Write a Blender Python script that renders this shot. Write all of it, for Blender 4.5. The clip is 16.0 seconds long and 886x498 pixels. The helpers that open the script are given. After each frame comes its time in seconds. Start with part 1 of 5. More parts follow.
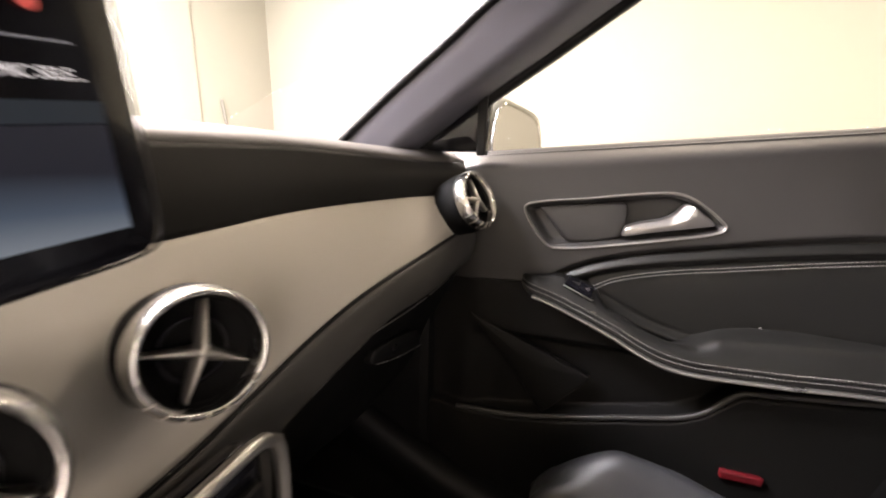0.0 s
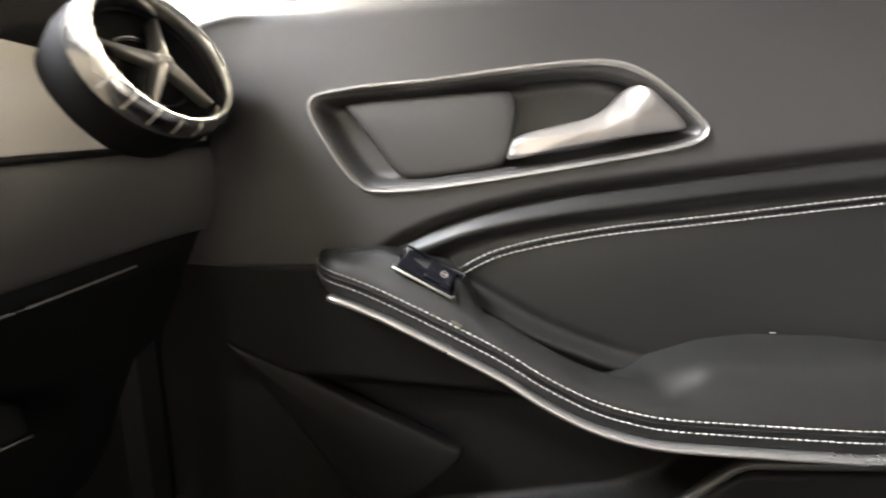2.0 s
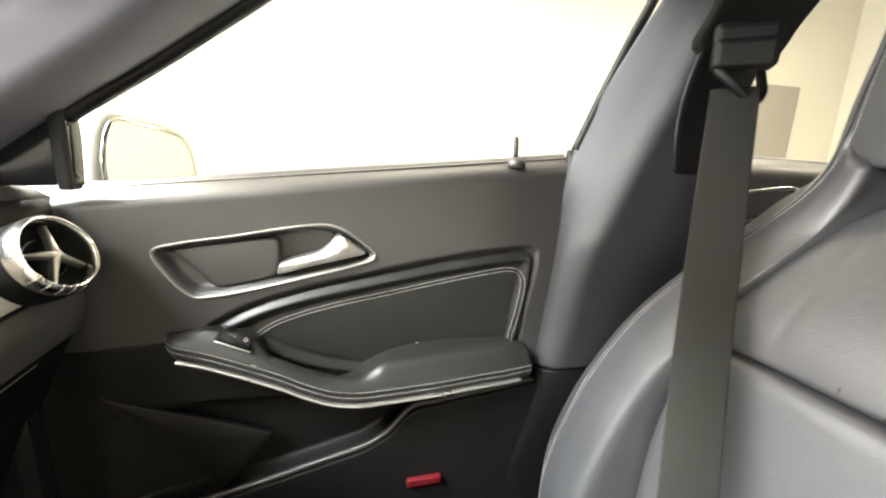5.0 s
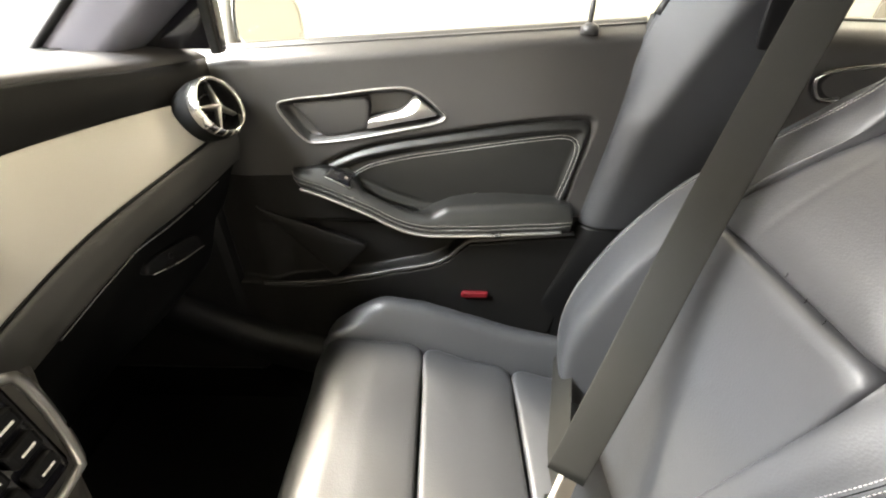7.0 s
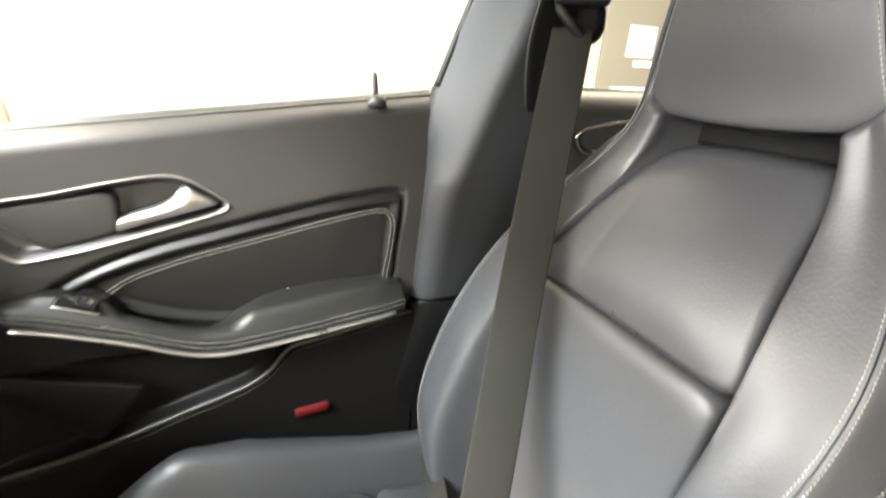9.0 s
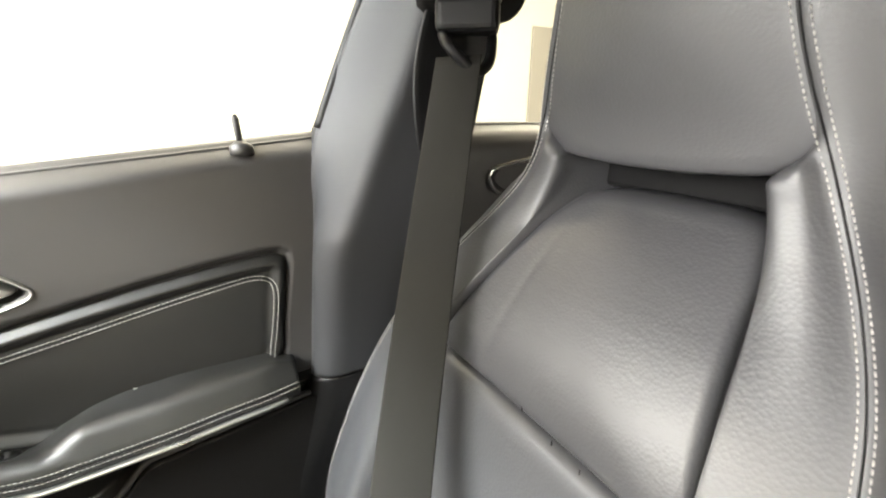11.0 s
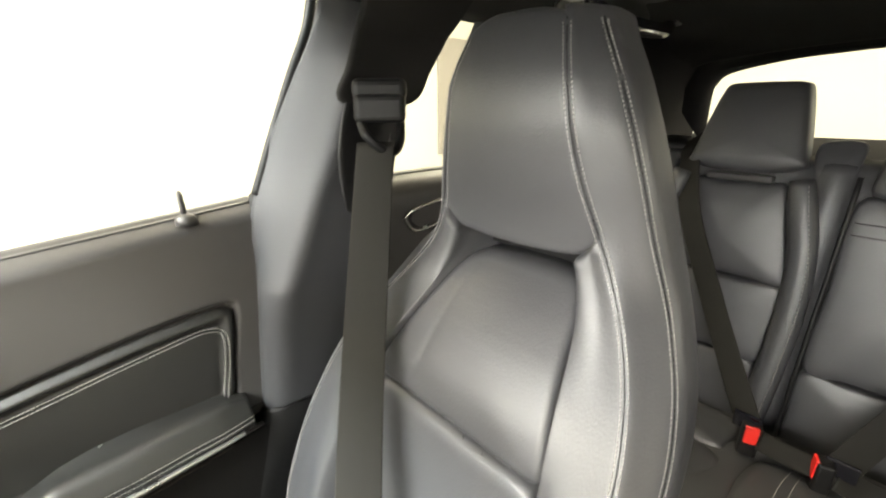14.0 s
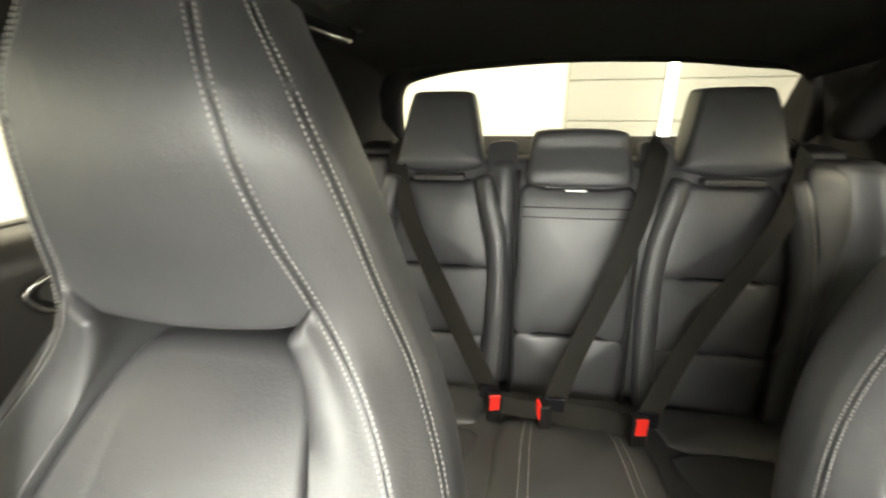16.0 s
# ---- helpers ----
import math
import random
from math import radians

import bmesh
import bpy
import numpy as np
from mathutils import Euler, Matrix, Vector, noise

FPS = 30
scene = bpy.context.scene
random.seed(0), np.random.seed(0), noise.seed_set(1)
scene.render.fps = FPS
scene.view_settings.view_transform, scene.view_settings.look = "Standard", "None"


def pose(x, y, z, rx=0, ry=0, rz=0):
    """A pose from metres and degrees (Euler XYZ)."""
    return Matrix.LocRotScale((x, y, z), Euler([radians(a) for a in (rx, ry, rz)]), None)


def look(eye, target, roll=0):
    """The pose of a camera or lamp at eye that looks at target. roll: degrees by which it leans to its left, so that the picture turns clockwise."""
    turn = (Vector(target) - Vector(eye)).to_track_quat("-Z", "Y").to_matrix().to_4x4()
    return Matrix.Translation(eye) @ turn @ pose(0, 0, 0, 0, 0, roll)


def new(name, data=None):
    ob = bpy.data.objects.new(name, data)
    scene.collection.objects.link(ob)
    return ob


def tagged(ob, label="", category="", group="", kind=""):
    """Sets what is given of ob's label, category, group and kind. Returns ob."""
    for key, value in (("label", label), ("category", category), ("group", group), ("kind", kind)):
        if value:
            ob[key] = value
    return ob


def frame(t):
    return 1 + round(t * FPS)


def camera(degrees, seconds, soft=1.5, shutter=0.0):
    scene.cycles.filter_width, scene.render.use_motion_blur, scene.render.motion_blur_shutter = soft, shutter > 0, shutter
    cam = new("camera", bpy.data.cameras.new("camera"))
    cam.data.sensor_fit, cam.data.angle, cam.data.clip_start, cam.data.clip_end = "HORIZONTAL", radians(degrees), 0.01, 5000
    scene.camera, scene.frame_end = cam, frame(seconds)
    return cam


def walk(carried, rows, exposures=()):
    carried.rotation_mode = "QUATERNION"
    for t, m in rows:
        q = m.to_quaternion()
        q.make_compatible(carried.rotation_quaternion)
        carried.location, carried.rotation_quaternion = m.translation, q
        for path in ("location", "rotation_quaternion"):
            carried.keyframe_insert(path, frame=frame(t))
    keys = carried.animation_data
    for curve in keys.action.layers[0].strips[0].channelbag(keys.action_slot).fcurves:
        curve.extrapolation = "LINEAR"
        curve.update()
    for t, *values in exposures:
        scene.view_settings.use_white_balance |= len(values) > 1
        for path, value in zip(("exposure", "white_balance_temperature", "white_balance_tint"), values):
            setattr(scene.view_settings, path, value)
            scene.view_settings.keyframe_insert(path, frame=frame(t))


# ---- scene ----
cam = camera(94.6, 16.0, soft=2.0, shutter=0.5)
PATH = [
    (0, (0.106, -0.11, 0.934), (1.956, 0.468, 0.442), 1.4),
    (0.5, (0.21, -0.108, 0.907), (2.084, 0.398, 0.425), 2.0),
    (1, (0.312, -0.133, 0.874), (2.199, 0.344, 0.412), 2.2),
    (1.5, (0.398, -0.153, 0.841), (2.321, 0.178, 0.404), 2.4),
    (2, (0.444, -0.168, 0.809), (2.392, 0.011, 0.393), 2.2),
    (2.5, (0.473, -0.209, 0.806), (2.422, -0.174, 0.357), 1.9),
    (3, (0.471, -0.249, 0.807), (2.425, -0.426, 0.422), 1.6),
    (3.5, (0.449, -0.267, 0.81), (2.369, -0.627, 0.382), 1.4),
    (4, (0.37, -0.258, 0.874), (2.274, -0.727, 0.481), 1.7),
    (4.2, (0.322, -0.252, 0.901), (2.222, -0.738, 0.51), 1.9),
    (6.3, (0.078, -0.287, 1.039), (1.871, -0.571, 0.199), 2.1),
    (6.5, (0.068, -0.291, 1.047), (1.809, -0.469, 0.077), 2.2),
    (7, (0.074, -0.302, 1.044), (1.704, -0.333, -0.116), 1.9),
    (7.5, (0.088, -0.301, 1.03), (1.709, -0.401, -0.137), 2.0),
    (8, (0.111, -0.317, 1.017), (1.711, -0.689, -0.124), 2.0),
    (8.5, (0.131, -0.332, 1.003), (1.692, -0.941, -0.089), 1.9),
    (9, (0.147, -0.356, 1.005), (1.818, -1.12, 0.214), 2.1),
    (9.5, (0.174, -0.413, 1.008), (1.899, -1.18, 0.349), 1.9),
    (10, (0.208, -0.465, 1.002), (1.92, -1.262, 0.344), 2.0),
    (10.2, (0.218, -0.486, 0.999), (1.914, -1.324, 0.349), 1.7),
    (12.3, (0.147, -0.385, 1.035), (1.685, -1.466, 0.354), -0.6),
    (12.5, (0.138, -0.37, 1.03), (1.691, -1.431, 0.351), -0.5),
    (13, (0.136, -0.36, 1.03), (1.567, -1.584, 0.357), -0.6),
    (13.5, (0.133, -0.363, 1.058), (1.521, -1.637, 0.388), -0.4),
    (14, (0.132, -0.414, 1.107), (1.518, -1.695, 0.446), -0.4),
    (14.5, (0.132, -0.457, 1.121), (1.407, -1.849, 0.46), -0.2),
    (15, (0.145, -0.493, 1.124), (1.149, -2.095, 0.47), -0.3),
    (15.5, (0.158, -0.507, 1.118), (0.844, -2.268, 0.463), -0.3),
    (16, (0.164, -0.527, 1.116), (0.503, -2.384, 0.458), -0.5),
]
walk(cam, [(t, look(eye, target, roll)) for t, eye, target, roll in PATH],
     [(0, -.16, 6950, 24), (1.0, .28, 6250, 17), (1.6, .46, 6200, 17), (2.4, .72, 6950, 14), (3.5, .87, 6950, 11), (4.5, .78, 6800, 10), (7, .60, 6750, 11), (9, .66, 6700, 10),
      (12.5, .66, 6900, 10), (14, .72, 6950, 8), (16, .95, 7050, 4)])

# ---------------------------------------------------------------- light
world = bpy.data.worlds.new("world")
scene.world = world
world.use_nodes = True
world.node_tree.nodes["Background"].inputs[0].default_value = (0.9, 0.92, 1.0, 1)
world.node_tree.nodes["Background"].inputs[1].default_value = 0.08

LAMPS = [  # x, y, length along x, length along y, watts: the strip lights on the garage ceiling
    (1.9, 1.6, 0.3, 1.5, 26), (-0.5, 2.4, 1.5, 0.3, 90), (2.2, -0.9, 0.3, 1.5, 60),
    (-2.8, -0.2, 0.3, 1.2, 40), (-2.9, -2.4, 0.3, 1.5, 60), (0.5, -3.6, 1.5, 0.3, 80), (2.4, -3.4, 0.3, 1.5, 70)]
CEILING = 2.9
for lx, ly, sx, sy, watts in LAMPS:
    lamp = bpy.data.lights.new("strip_light", "AREA")
    lamp.shape, lamp.size, lamp.size_y, lamp.energy, lamp.color = "RECTANGLE", sx, sy, watts, (1.0, 0.91, 0.72)
    lamp.spread = radians(170)
    new("strip_light", lamp).matrix_world = pose(lx, ly, CEILING - 0.09)

# spot lamp hung from the ceiling ahead of the windscreen
FLOOD, FLOOD_AIM = (.95, 1.20, 2.70), (.30, -.30, .47)
flood = bpy.data.lights.new("work_lamp_light", "AREA")
flood.shape, flood.size, flood.energy, flood.color, flood.spread = "SQUARE", .20, 7.5, (1.0, .92, .76), radians(24)
new("work_lamp_light", flood).matrix_world = look(FLOOD, FLOOD_AIM)

# added wide fill lamp before the closed wall ahead, lights the seat fronts
front_fill = bpy.data.lights.new("front_fill_light", "AREA")
front_fill.shape, front_fill.size, front_fill.size_y, front_fill.energy, front_fill.color = "RECTANGLE", 4.4, 1.5, 560, (0.97, 0.955, 0.98)
new("front_fill_light", front_fill).matrix_world = pose(-0.3, 2.93, 1.9, -90, 0, 0)

# daylight from the roof light over the bonnet
ROOF_LIGHT = (-0.9, 1.6, 1.32, 2.12)
sky = bpy.data.lights.new("roof_daylight", "AREA")
sky.shape, sky.size, sky.size_y, sky.energy, sky.color = "RECTANGLE", 2.4, 0.75, 820, (0.86, 0.93, 1.0)
new("roof_daylight", sky).matrix_world = pose(0.35, 1.72, 2.84)

# added fill lamp before the closed west wall, brightens dash trim and door
side_fill = bpy.data.lights.new("side_fill_light", "AREA")
side_fill.shape, side_fill.size, side_fill.size_y, side_fill.energy, side_fill.color = "RECTANGLE", 2.2, 1.4, 165, (1.0, 0.95, 0.86)
new("side_fill_light", side_fill).matrix_world = pose(-3.52, -2.4, 1.5, 0, -90, 0)

# ---------------------------------------------------------------- materials


def material(name, base, rough=0.5, metal=0.0, grain=0.0, grain_size=400.0, tone=0.12, tone_size=6.0, spec=0.5,
             rough_var=0.1, coat=0.0, crease=0.0):
    """A surface with uneven tone and gloss at a large scale and a fine bump at a small one."""
    mat = bpy.data.materials.new(name)
    mat.use_nodes = True
    nt = mat.node_tree
    bsdf = nt.nodes["Principled BSDF"]
    bsdf.inputs["Roughness"].default_value = rough
    bsdf.inputs["Metallic"].default_value = metal
    bsdf.inputs["Specular IOR Level"].default_value = spec
    bsdf.inputs["Coat Weight"].default_value = coat
    tex = nt.nodes.new("ShaderNodeTexCoord")
    big = nt.nodes.new("ShaderNodeTexNoise")
    big.inputs["Scale"].default_value = tone_size
    big.inputs["Detail"].default_value = 5
    nt.links.new(tex.outputs["Object"], big.inputs["Vector"])
    mix = nt.nodes.new("ShaderNodeMix")
    mix.data_type = "RGBA"
    mix.inputs[6].default_value = (*[c * (1 - tone) for c in base], 1)
    mix.inputs[7].default_value = (*[min(1, c * (1 + tone)) for c in base], 1)
    nt.links.new(big.outputs["Fac"], mix.inputs[0])
    nt.links.new(mix.outputs[2], bsdf.inputs["Base Color"])
    mr = nt.nodes.new("ShaderNodeMapRange")
    mr.inputs["To Min"].default_value = max(0.02, rough - rough_var)
    mr.inputs["To Max"].default_value = min(1, rough + rough_var)
    nt.links.new(big.outputs["Fac"], mr.inputs["Value"])
    nt.links.new(mr.outputs["Result"], bsdf.inputs["Roughness"])
    if grain:
        fine = nt.nodes.new("ShaderNodeTexVoronoi" if grain > 0.15 else "ShaderNodeTexNoise")
        fine.inputs["Scale"].default_value = grain_size
        nt.links.new(tex.outputs["Object"], fine.inputs["Vector"])
        bump = nt.nodes.new("ShaderNodeBump")
        bump.inputs["Strength"].default_value = grain
        bump.inputs["Distance"].default_value = 0.0006
        nt.links.new(fine.outputs[0], bump.inputs["Height"])
        nt.links.new(bump.outputs["Normal"], bsdf.inputs["Normal"])
        if crease:
            soft = nt.nodes.new("ShaderNodeTexNoise")
            soft.inputs["Scale"].default_value = 16
            soft.inputs["Detail"].default_value = 3
            nt.links.new(tex.outputs["Object"], soft.inputs["Vector"])
            wave = nt.nodes.new("ShaderNodeBump")
            wave.inputs["Strength"].default_value = crease
            wave.inputs["Distance"].default_value = 0.006
            nt.links.new(soft.outputs[0], wave.inputs["Height"])
            nt.links.new(wave.outputs["Normal"], bump.inputs["Normal"])
    return mat


def emitter(name, colour, strength):
    mat = bpy.data.materials.new(name)
    mat.use_nodes = True
    b = mat.node_tree.nodes["Principled BSDF"]
    b.inputs["Base Color"].default_value = (*colour, 1)
    b.inputs["Emission Color"].default_value = (*colour, 1)
    b.inputs["Emission Strength"].default_value = strength
    return mat


LEATHER = material("black_leather", (0.031, 0.0314, 0.033), 0.47, grain=0.2, grain_size=420, tone=0.2, tone_size=9, rough_var=0.05, spec=0.55, crease=0.12)
LEATHER_DULL = material("matt_black_leather", (0.0098, 0.0097, 0.0088), 0.47, grain=0.1, grain_size=800, tone=0.2, tone_size=8, spec=0.42)
SOFT = material("soft_touch_plastic", (0.027, 0.0257, 0.0243), 0.45, grain=0.14, grain_size=1100, tone=0.12, tone_size=5, spec=0.5)
LOWER = material("hard_black_plastic", (0.0078, 0.0074, 0.0069), 0.5, grain=0.12, grain_size=900, tone=0.15, spec=0.15)
BAND = material("dash_band_plastic", (0.060, 0.058, 0.054), 0.5, grain=0.12, grain_size=900, tone=0.1, spec=0.3)
DASH_TOP = material("dash_plastic", (0.050, 0.047, 0.046), 0.55, grain=0.14, grain_size=900, tone=0.12, spec=0.4)
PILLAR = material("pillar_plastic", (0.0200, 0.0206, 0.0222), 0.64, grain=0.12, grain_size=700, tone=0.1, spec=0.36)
# pillar plastic with the windscreen's light on it put into a paler base
PILLAR_LIT = material("lit_pillar_plastic", (0.105, 0.103, 0.122), 0.62, grain=0.12, grain_size=700, tone=0.1, spec=0.35)
BLACK = material("black_plastic", (0.006, 0.006, 0.006), 0.5, grain=0.1, grain_size=600, spec=0.2)
GLOSS = material("gloss_black", (0.006, 0.006, 0.008), 0.12, rough_var=0.04)
SILVER = material("satin_silver_trim", (0.46, 0.435, 0.385), 0.8, spec=0.25, metal=0.0, grain=0.1, grain_size=900, tone=0.05, tone_size=4)
SATIN = material("satin_rim", (0.42, 0.41, 0.385), 0.30, metal=0.85, grain=0.08, grain_size=1200, tone=0.06, tone_size=30)
RIM = material("dull_rim", (0.30, 0.29, 0.27), 0.42, metal=0.8, grain=0.08, grain_size=1200, tone=0.06, tone_size=30)
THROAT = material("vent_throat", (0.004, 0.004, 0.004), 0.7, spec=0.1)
CHROME = material("satin_chrome", (0.66, 0.65, 0.635), 0.24, metal=1.0, tone=0.04, tone_size=20)
HANDLE = material("brushed_handle", (0.46, 0.445, 0.425), 0.32, metal=0.9, grain=0.08, grain_size=900, tone=0.06, tone_size=30)
THREAD = material("white_thread", (0.27, 0.262, 0.245), 0.75, tone=0.15, tone_size=200)
WEB = material("belt_webbing", (0.013, 0.0126, 0.011), 0.75, grain=0.1, grain_size=1800, tone=0.1, tone_size=40, spec=0.08)
ROOF = material("roof_fabric", (0.012, 0.0115, 0.011), 0.95, grain=0.14, grain_size=1500, tone=0.15, spec=0.1)
CARPET = material("carpet", (0.006, 0.006, 0.006), 0.95, grain=0.14, grain_size=900, tone=0.3, tone_size=40, spec=0.05)
RED = material("red_plastic", (0.55, 0.02, 0.015), 0.35, tone=0.05)
RED_DARK = material("red_reflector", (0.09, 0.003, 0.006), 0.45, tone=0.05)
BEIGE = material("beige_plastic", (0.26, 0.225, 0.185), 0.5, tone=0.06)
WALL = material("painted_wall", (0.36, 0.336, 0.278), 0.8, grain=0.05, grain_size=60, tone=0.03, tone_size=1.2)
WALL_BEIGE = material("shutter_paint", (0.15, 0.141, 0.117), 0.6, tone=0.05, tone_size=2)
FLOOR = material("garage_floor", (0.42, 0.40, 0.37), 0.45, tone=0.12, tone_size=2)
CAR_PAINT = material("white_car_paint", (0.48, 0.47, 0.42), 0.25, tone=0.02, coat=0.6)
MIRROR_SHELL = material("pale_shell_paint", (0.27, 0.26, 0.22), 0.35, tone=0.03, coat=0.3)
LAMP_PANEL = emitter("lamp_diffuser", (1.0, 0.97, 0.9), 9.0)
BOARD = material("grey_board", (0.17, 0.155, 0.13), 0.6, tone=0.06, tone_size=3)
PAPER = material("white_print", (0.85, 0.84, 0.80), 0.7, tone=0.03)

GLASS = bpy.data.materials.new("window_glass")
GLASS.use_nodes = True
_t = GLASS.node_tree
_clear = _t.nodes.new("ShaderNodeBsdfTransparent")
_clear.inputs["Color"].default_value = (0.96, 0.98, 0.965, 1)
_shine = _t.nodes.new("ShaderNodeBsdfGlossy")
_shine.inputs["Roughness"].default_value = 0.02
_mix = _t.nodes.new("ShaderNodeMixShader")
_mix.inputs[0].default_value = 0.006
_t.links.new(_clear.outputs[0], _mix.inputs[1])
_t.links.new(_shine.outputs[0], _mix.inputs[2])
_t.links.new(_mix.outputs[0], _t.nodes["Material Output"].inputs["Surface"])

# ---------------------------------------------------------------- shapes


def crv(pts, n, closed=False, even=True):
    """A smooth line of n points through pts."""
    p = np.asarray(pts, float)
    m = len(p)
    if closed:
        q = np.vstack([p[-1:], p, p[:2]])
        seg = m
    else:
        q = np.vstack([2 * p[0] - p[1], p, 2 * p[-1] - p[-2]])
        seg = m - 1
    out = []
    for i in range(seg):
        a, b, c, d = q[i:i + 4]
        t = np.linspace(0, 1, 16, endpoint=False)[:, None]
        out.append(0.5 * (2 * b + (c - a) * t + (2 * a - 5 * b + 4 * c - d) * t ** 2 + (3 * b - a - 3 * c + d) * t ** 3))
    out = np.vstack(out + [p[:1] if closed else p[-1:]])
    if not even:
        s = np.linspace(0, 1, len(out))
    else:
        s = np.r_[0, np.cumsum(np.linalg.norm(np.diff(out, axis=0), axis=1))]
        s /= s[-1]
    want = np.linspace(0, 1, n, endpoint=not closed)
    return np.stack([np.interp(want, s, out[:, k]) for k in range(out.shape[1])], 1)


def mesh_of(name, verts, faces, smooth=True):
    me = bpy.data.meshes.new(name)
    me.from_pydata([tuple(map(float, v)) for v in verts], [], faces)
    me.update()
    bm = bmesh.new()
    bm.from_mesh(me)
    bmesh.ops.recalc_face_normals(bm, faces=bm.faces)
    bm.to_mesh(me)
    bm.free()
    if smooth:
        me.polygons.foreach_set("use_smooth", [True] * len(me.polygons))
    return me


def grid(rows, round_u=False, round_v=False, cap=False):
    """Verts and faces of a net of rows."""
    r = np.asarray(rows, float)
    nv, nu = r.shape[:2]
    faces = []
    for j in range(nv if round_v else nv - 1):
        for i in range(nu if round_u else nu - 1):
            a, b = j * nu + i, j * nu + (i + 1) % nu
            c, d = ((j + 1) % nv) * nu + (i + 1) % nu, ((j + 1) % nv) * nu + i
            faces.append((a, b, c, d))
    verts = [tuple(v) for v in r.reshape(-1, 3)]
    if cap and round_u:
        faces.append(tuple(range(nu - 1, -1, -1)))
        faces.append(tuple((nv - 1) * nu + i for i in range(nu)))
    return verts, faces


def loft(sections, nu, nv, closed=False, cap=False, even=True):
    """A smooth net over a row of sections, each a line of points."""
    s = np.array([crv(x, nu, closed, even) for x in sections])
    cols = np.array([crv(s[:, i], nv, even=False) for i in range(nu)])
    return grid(np.swapaxes(cols, 0, 1), round_u=closed, cap=cap)


def frames_along(path, up):
    p = np.asarray(path, float)
    tan = np.gradient(p, axis=0)
    tan /= np.linalg.norm(tan, axis=1)[:, None] + 1e-12
    up = np.asarray(up, float) * np.ones_like(p)
    side = np.cross(tan, up)
    side /= np.linalg.norm(side, axis=1)[:, None] + 1e-12
    return p, tan, side, np.cross(side, tan)


def sweep(path, profile, up=(0, 0, 1), closed=False, cap=True, scale=None):
    """A profile of (side, up) points carried along a path."""
    p = np.asarray(path, float)
    if closed:
        q = np.vstack([p[-1:], p, p[:1]])
        _, _, side, top = (a[1:-1] for a in frames_along(q, up if np.ndim(up) == 1 else np.vstack([up[-1:], up, up[:1]])))
    else:
        _, _, side, top = frames_along(p, up)
    prof = np.asarray(profile, float)
    k = np.ones(len(p)) if scale is None else np.asarray(scale)
    rows = [p[i] + k[i] * (prof[:, :1] * side[i] + prof[:, 1:] * top[i]) for i in range(len(p))]
    return grid(rows, round_u=True, round_v=closed, cap=cap and not closed)


def circle(r, n=10, flat=1.0):
    return [(r * math.cos(2 * math.pi * i / n), flat * r * math.sin(2 * math.pi * i / n)) for i in range(n)]


def strap_profile(w, t):
    h = w / 2
    return [(-h, -t * .3), (-h + t, -t / 2), (h - t, -t / 2), (h, -t * .3), (h, t * .3), (h - t, t / 2), (-h + t, t / 2), (-h, t * .3)]


def tube(path, r, n=10, up=(0, 0, 1), closed=False, scale=None):
    return sweep(path, circle(r, n), up, closed, True, scale)


def pillow(outline, depth, bulge, edge, where, rings=9, n=96, centre=None, back=True):
    """A stuffed panel: a closed outline (u, v) with rounded edges, mapped by where(u, v, h) with h its height."""
    o = crv(outline, n, True)
    c = o.mean(0) if centre is None else np.array(centre)
    size = np.abs(o - c).max()
    e = edge / size
    steps = [(1.0 - e * 0.2, -depth), (1.0, -depth + edge * 0.3), (1.0, -edge), (1 - e * 0.3, -edge * 0.3), (1 - e, 0.0)]
    for k in range(1, rings):
        s = (1 - e) * (1 - k / rings)
        steps.append((s, bulge * (1 - (s / (1 - e)) ** 2)))
    steps.append((0.004, bulge))
    rows = [[where(*(c + (q - c) * s), h) for q in o] for s, h in steps]
    return grid(rows, round_u=True, cap=True)


def box(x0, x1, y0, y1, z0, z1, bevel=0.004, seg=2):
    bm = bmesh.new()
    bmesh.ops.create_cube(bm, size=1)
    for v in bm.verts:
        v.co = ((x0 + x1) / 2 + v.co.x * (x1 - x0), (y0 + y1) / 2 + v.co.y * (y1 - y0), (z0 + z1) / 2 + v.co.z * (z1 - z0))
    if bevel:
        bmesh.ops.bevel(bm, geom=bm.edges[:], offset=bevel, segments=seg, affect="EDGES", profile=0.5)
    return bm


def merged(*nets):
    verts, faces = [], []
    for v, f in nets:
        k = len(verts)
        verts += list(v)
        faces += [tuple(i + k for i in g) for g in f]
    return verts, faces


def part(name, net, mat, parent=None, label="", thick=0.0, smooth=True, side=-1, kind="", face=None):
    """One mesh object under a thing or a part. net: verts and faces, or a bmesh. face: the way in which an open sheet looks."""
    if isinstance(net, bmesh.types.BMesh):
        me = bpy.data.meshes.new(name)
        net.to_mesh(me)
        net.free()
        me.polygons.foreach_set("use_smooth", [False] * len(me.polygons))
    else:
        me = mesh_of(name, *net, smooth=smooth)
    if face is not None and sum((q.normal * q.area for q in me.polygons), Vector()).dot(Vector(face)) < 0:
        me.flip_normals()
    me.materials.append(mat)
    ob = new(name, me)
    if parent is not None:
        ob.parent = parent
        ob.matrix_parent_inverse = parent.matrix_basis.inverted()
    if thick:
        m = ob.modifiers.new("thickness", "SOLIDIFY")
        m.thickness, m.offset = thick, side
    return tagged(ob, label, kind=kind)


def thing(name, at, label, category, group="", kind=""):
    ob = new(name)
    ob.empty_display_size = 0.05
    ob.matrix_basis = pose(*at)
    return tagged(ob, label, category, group, kind)


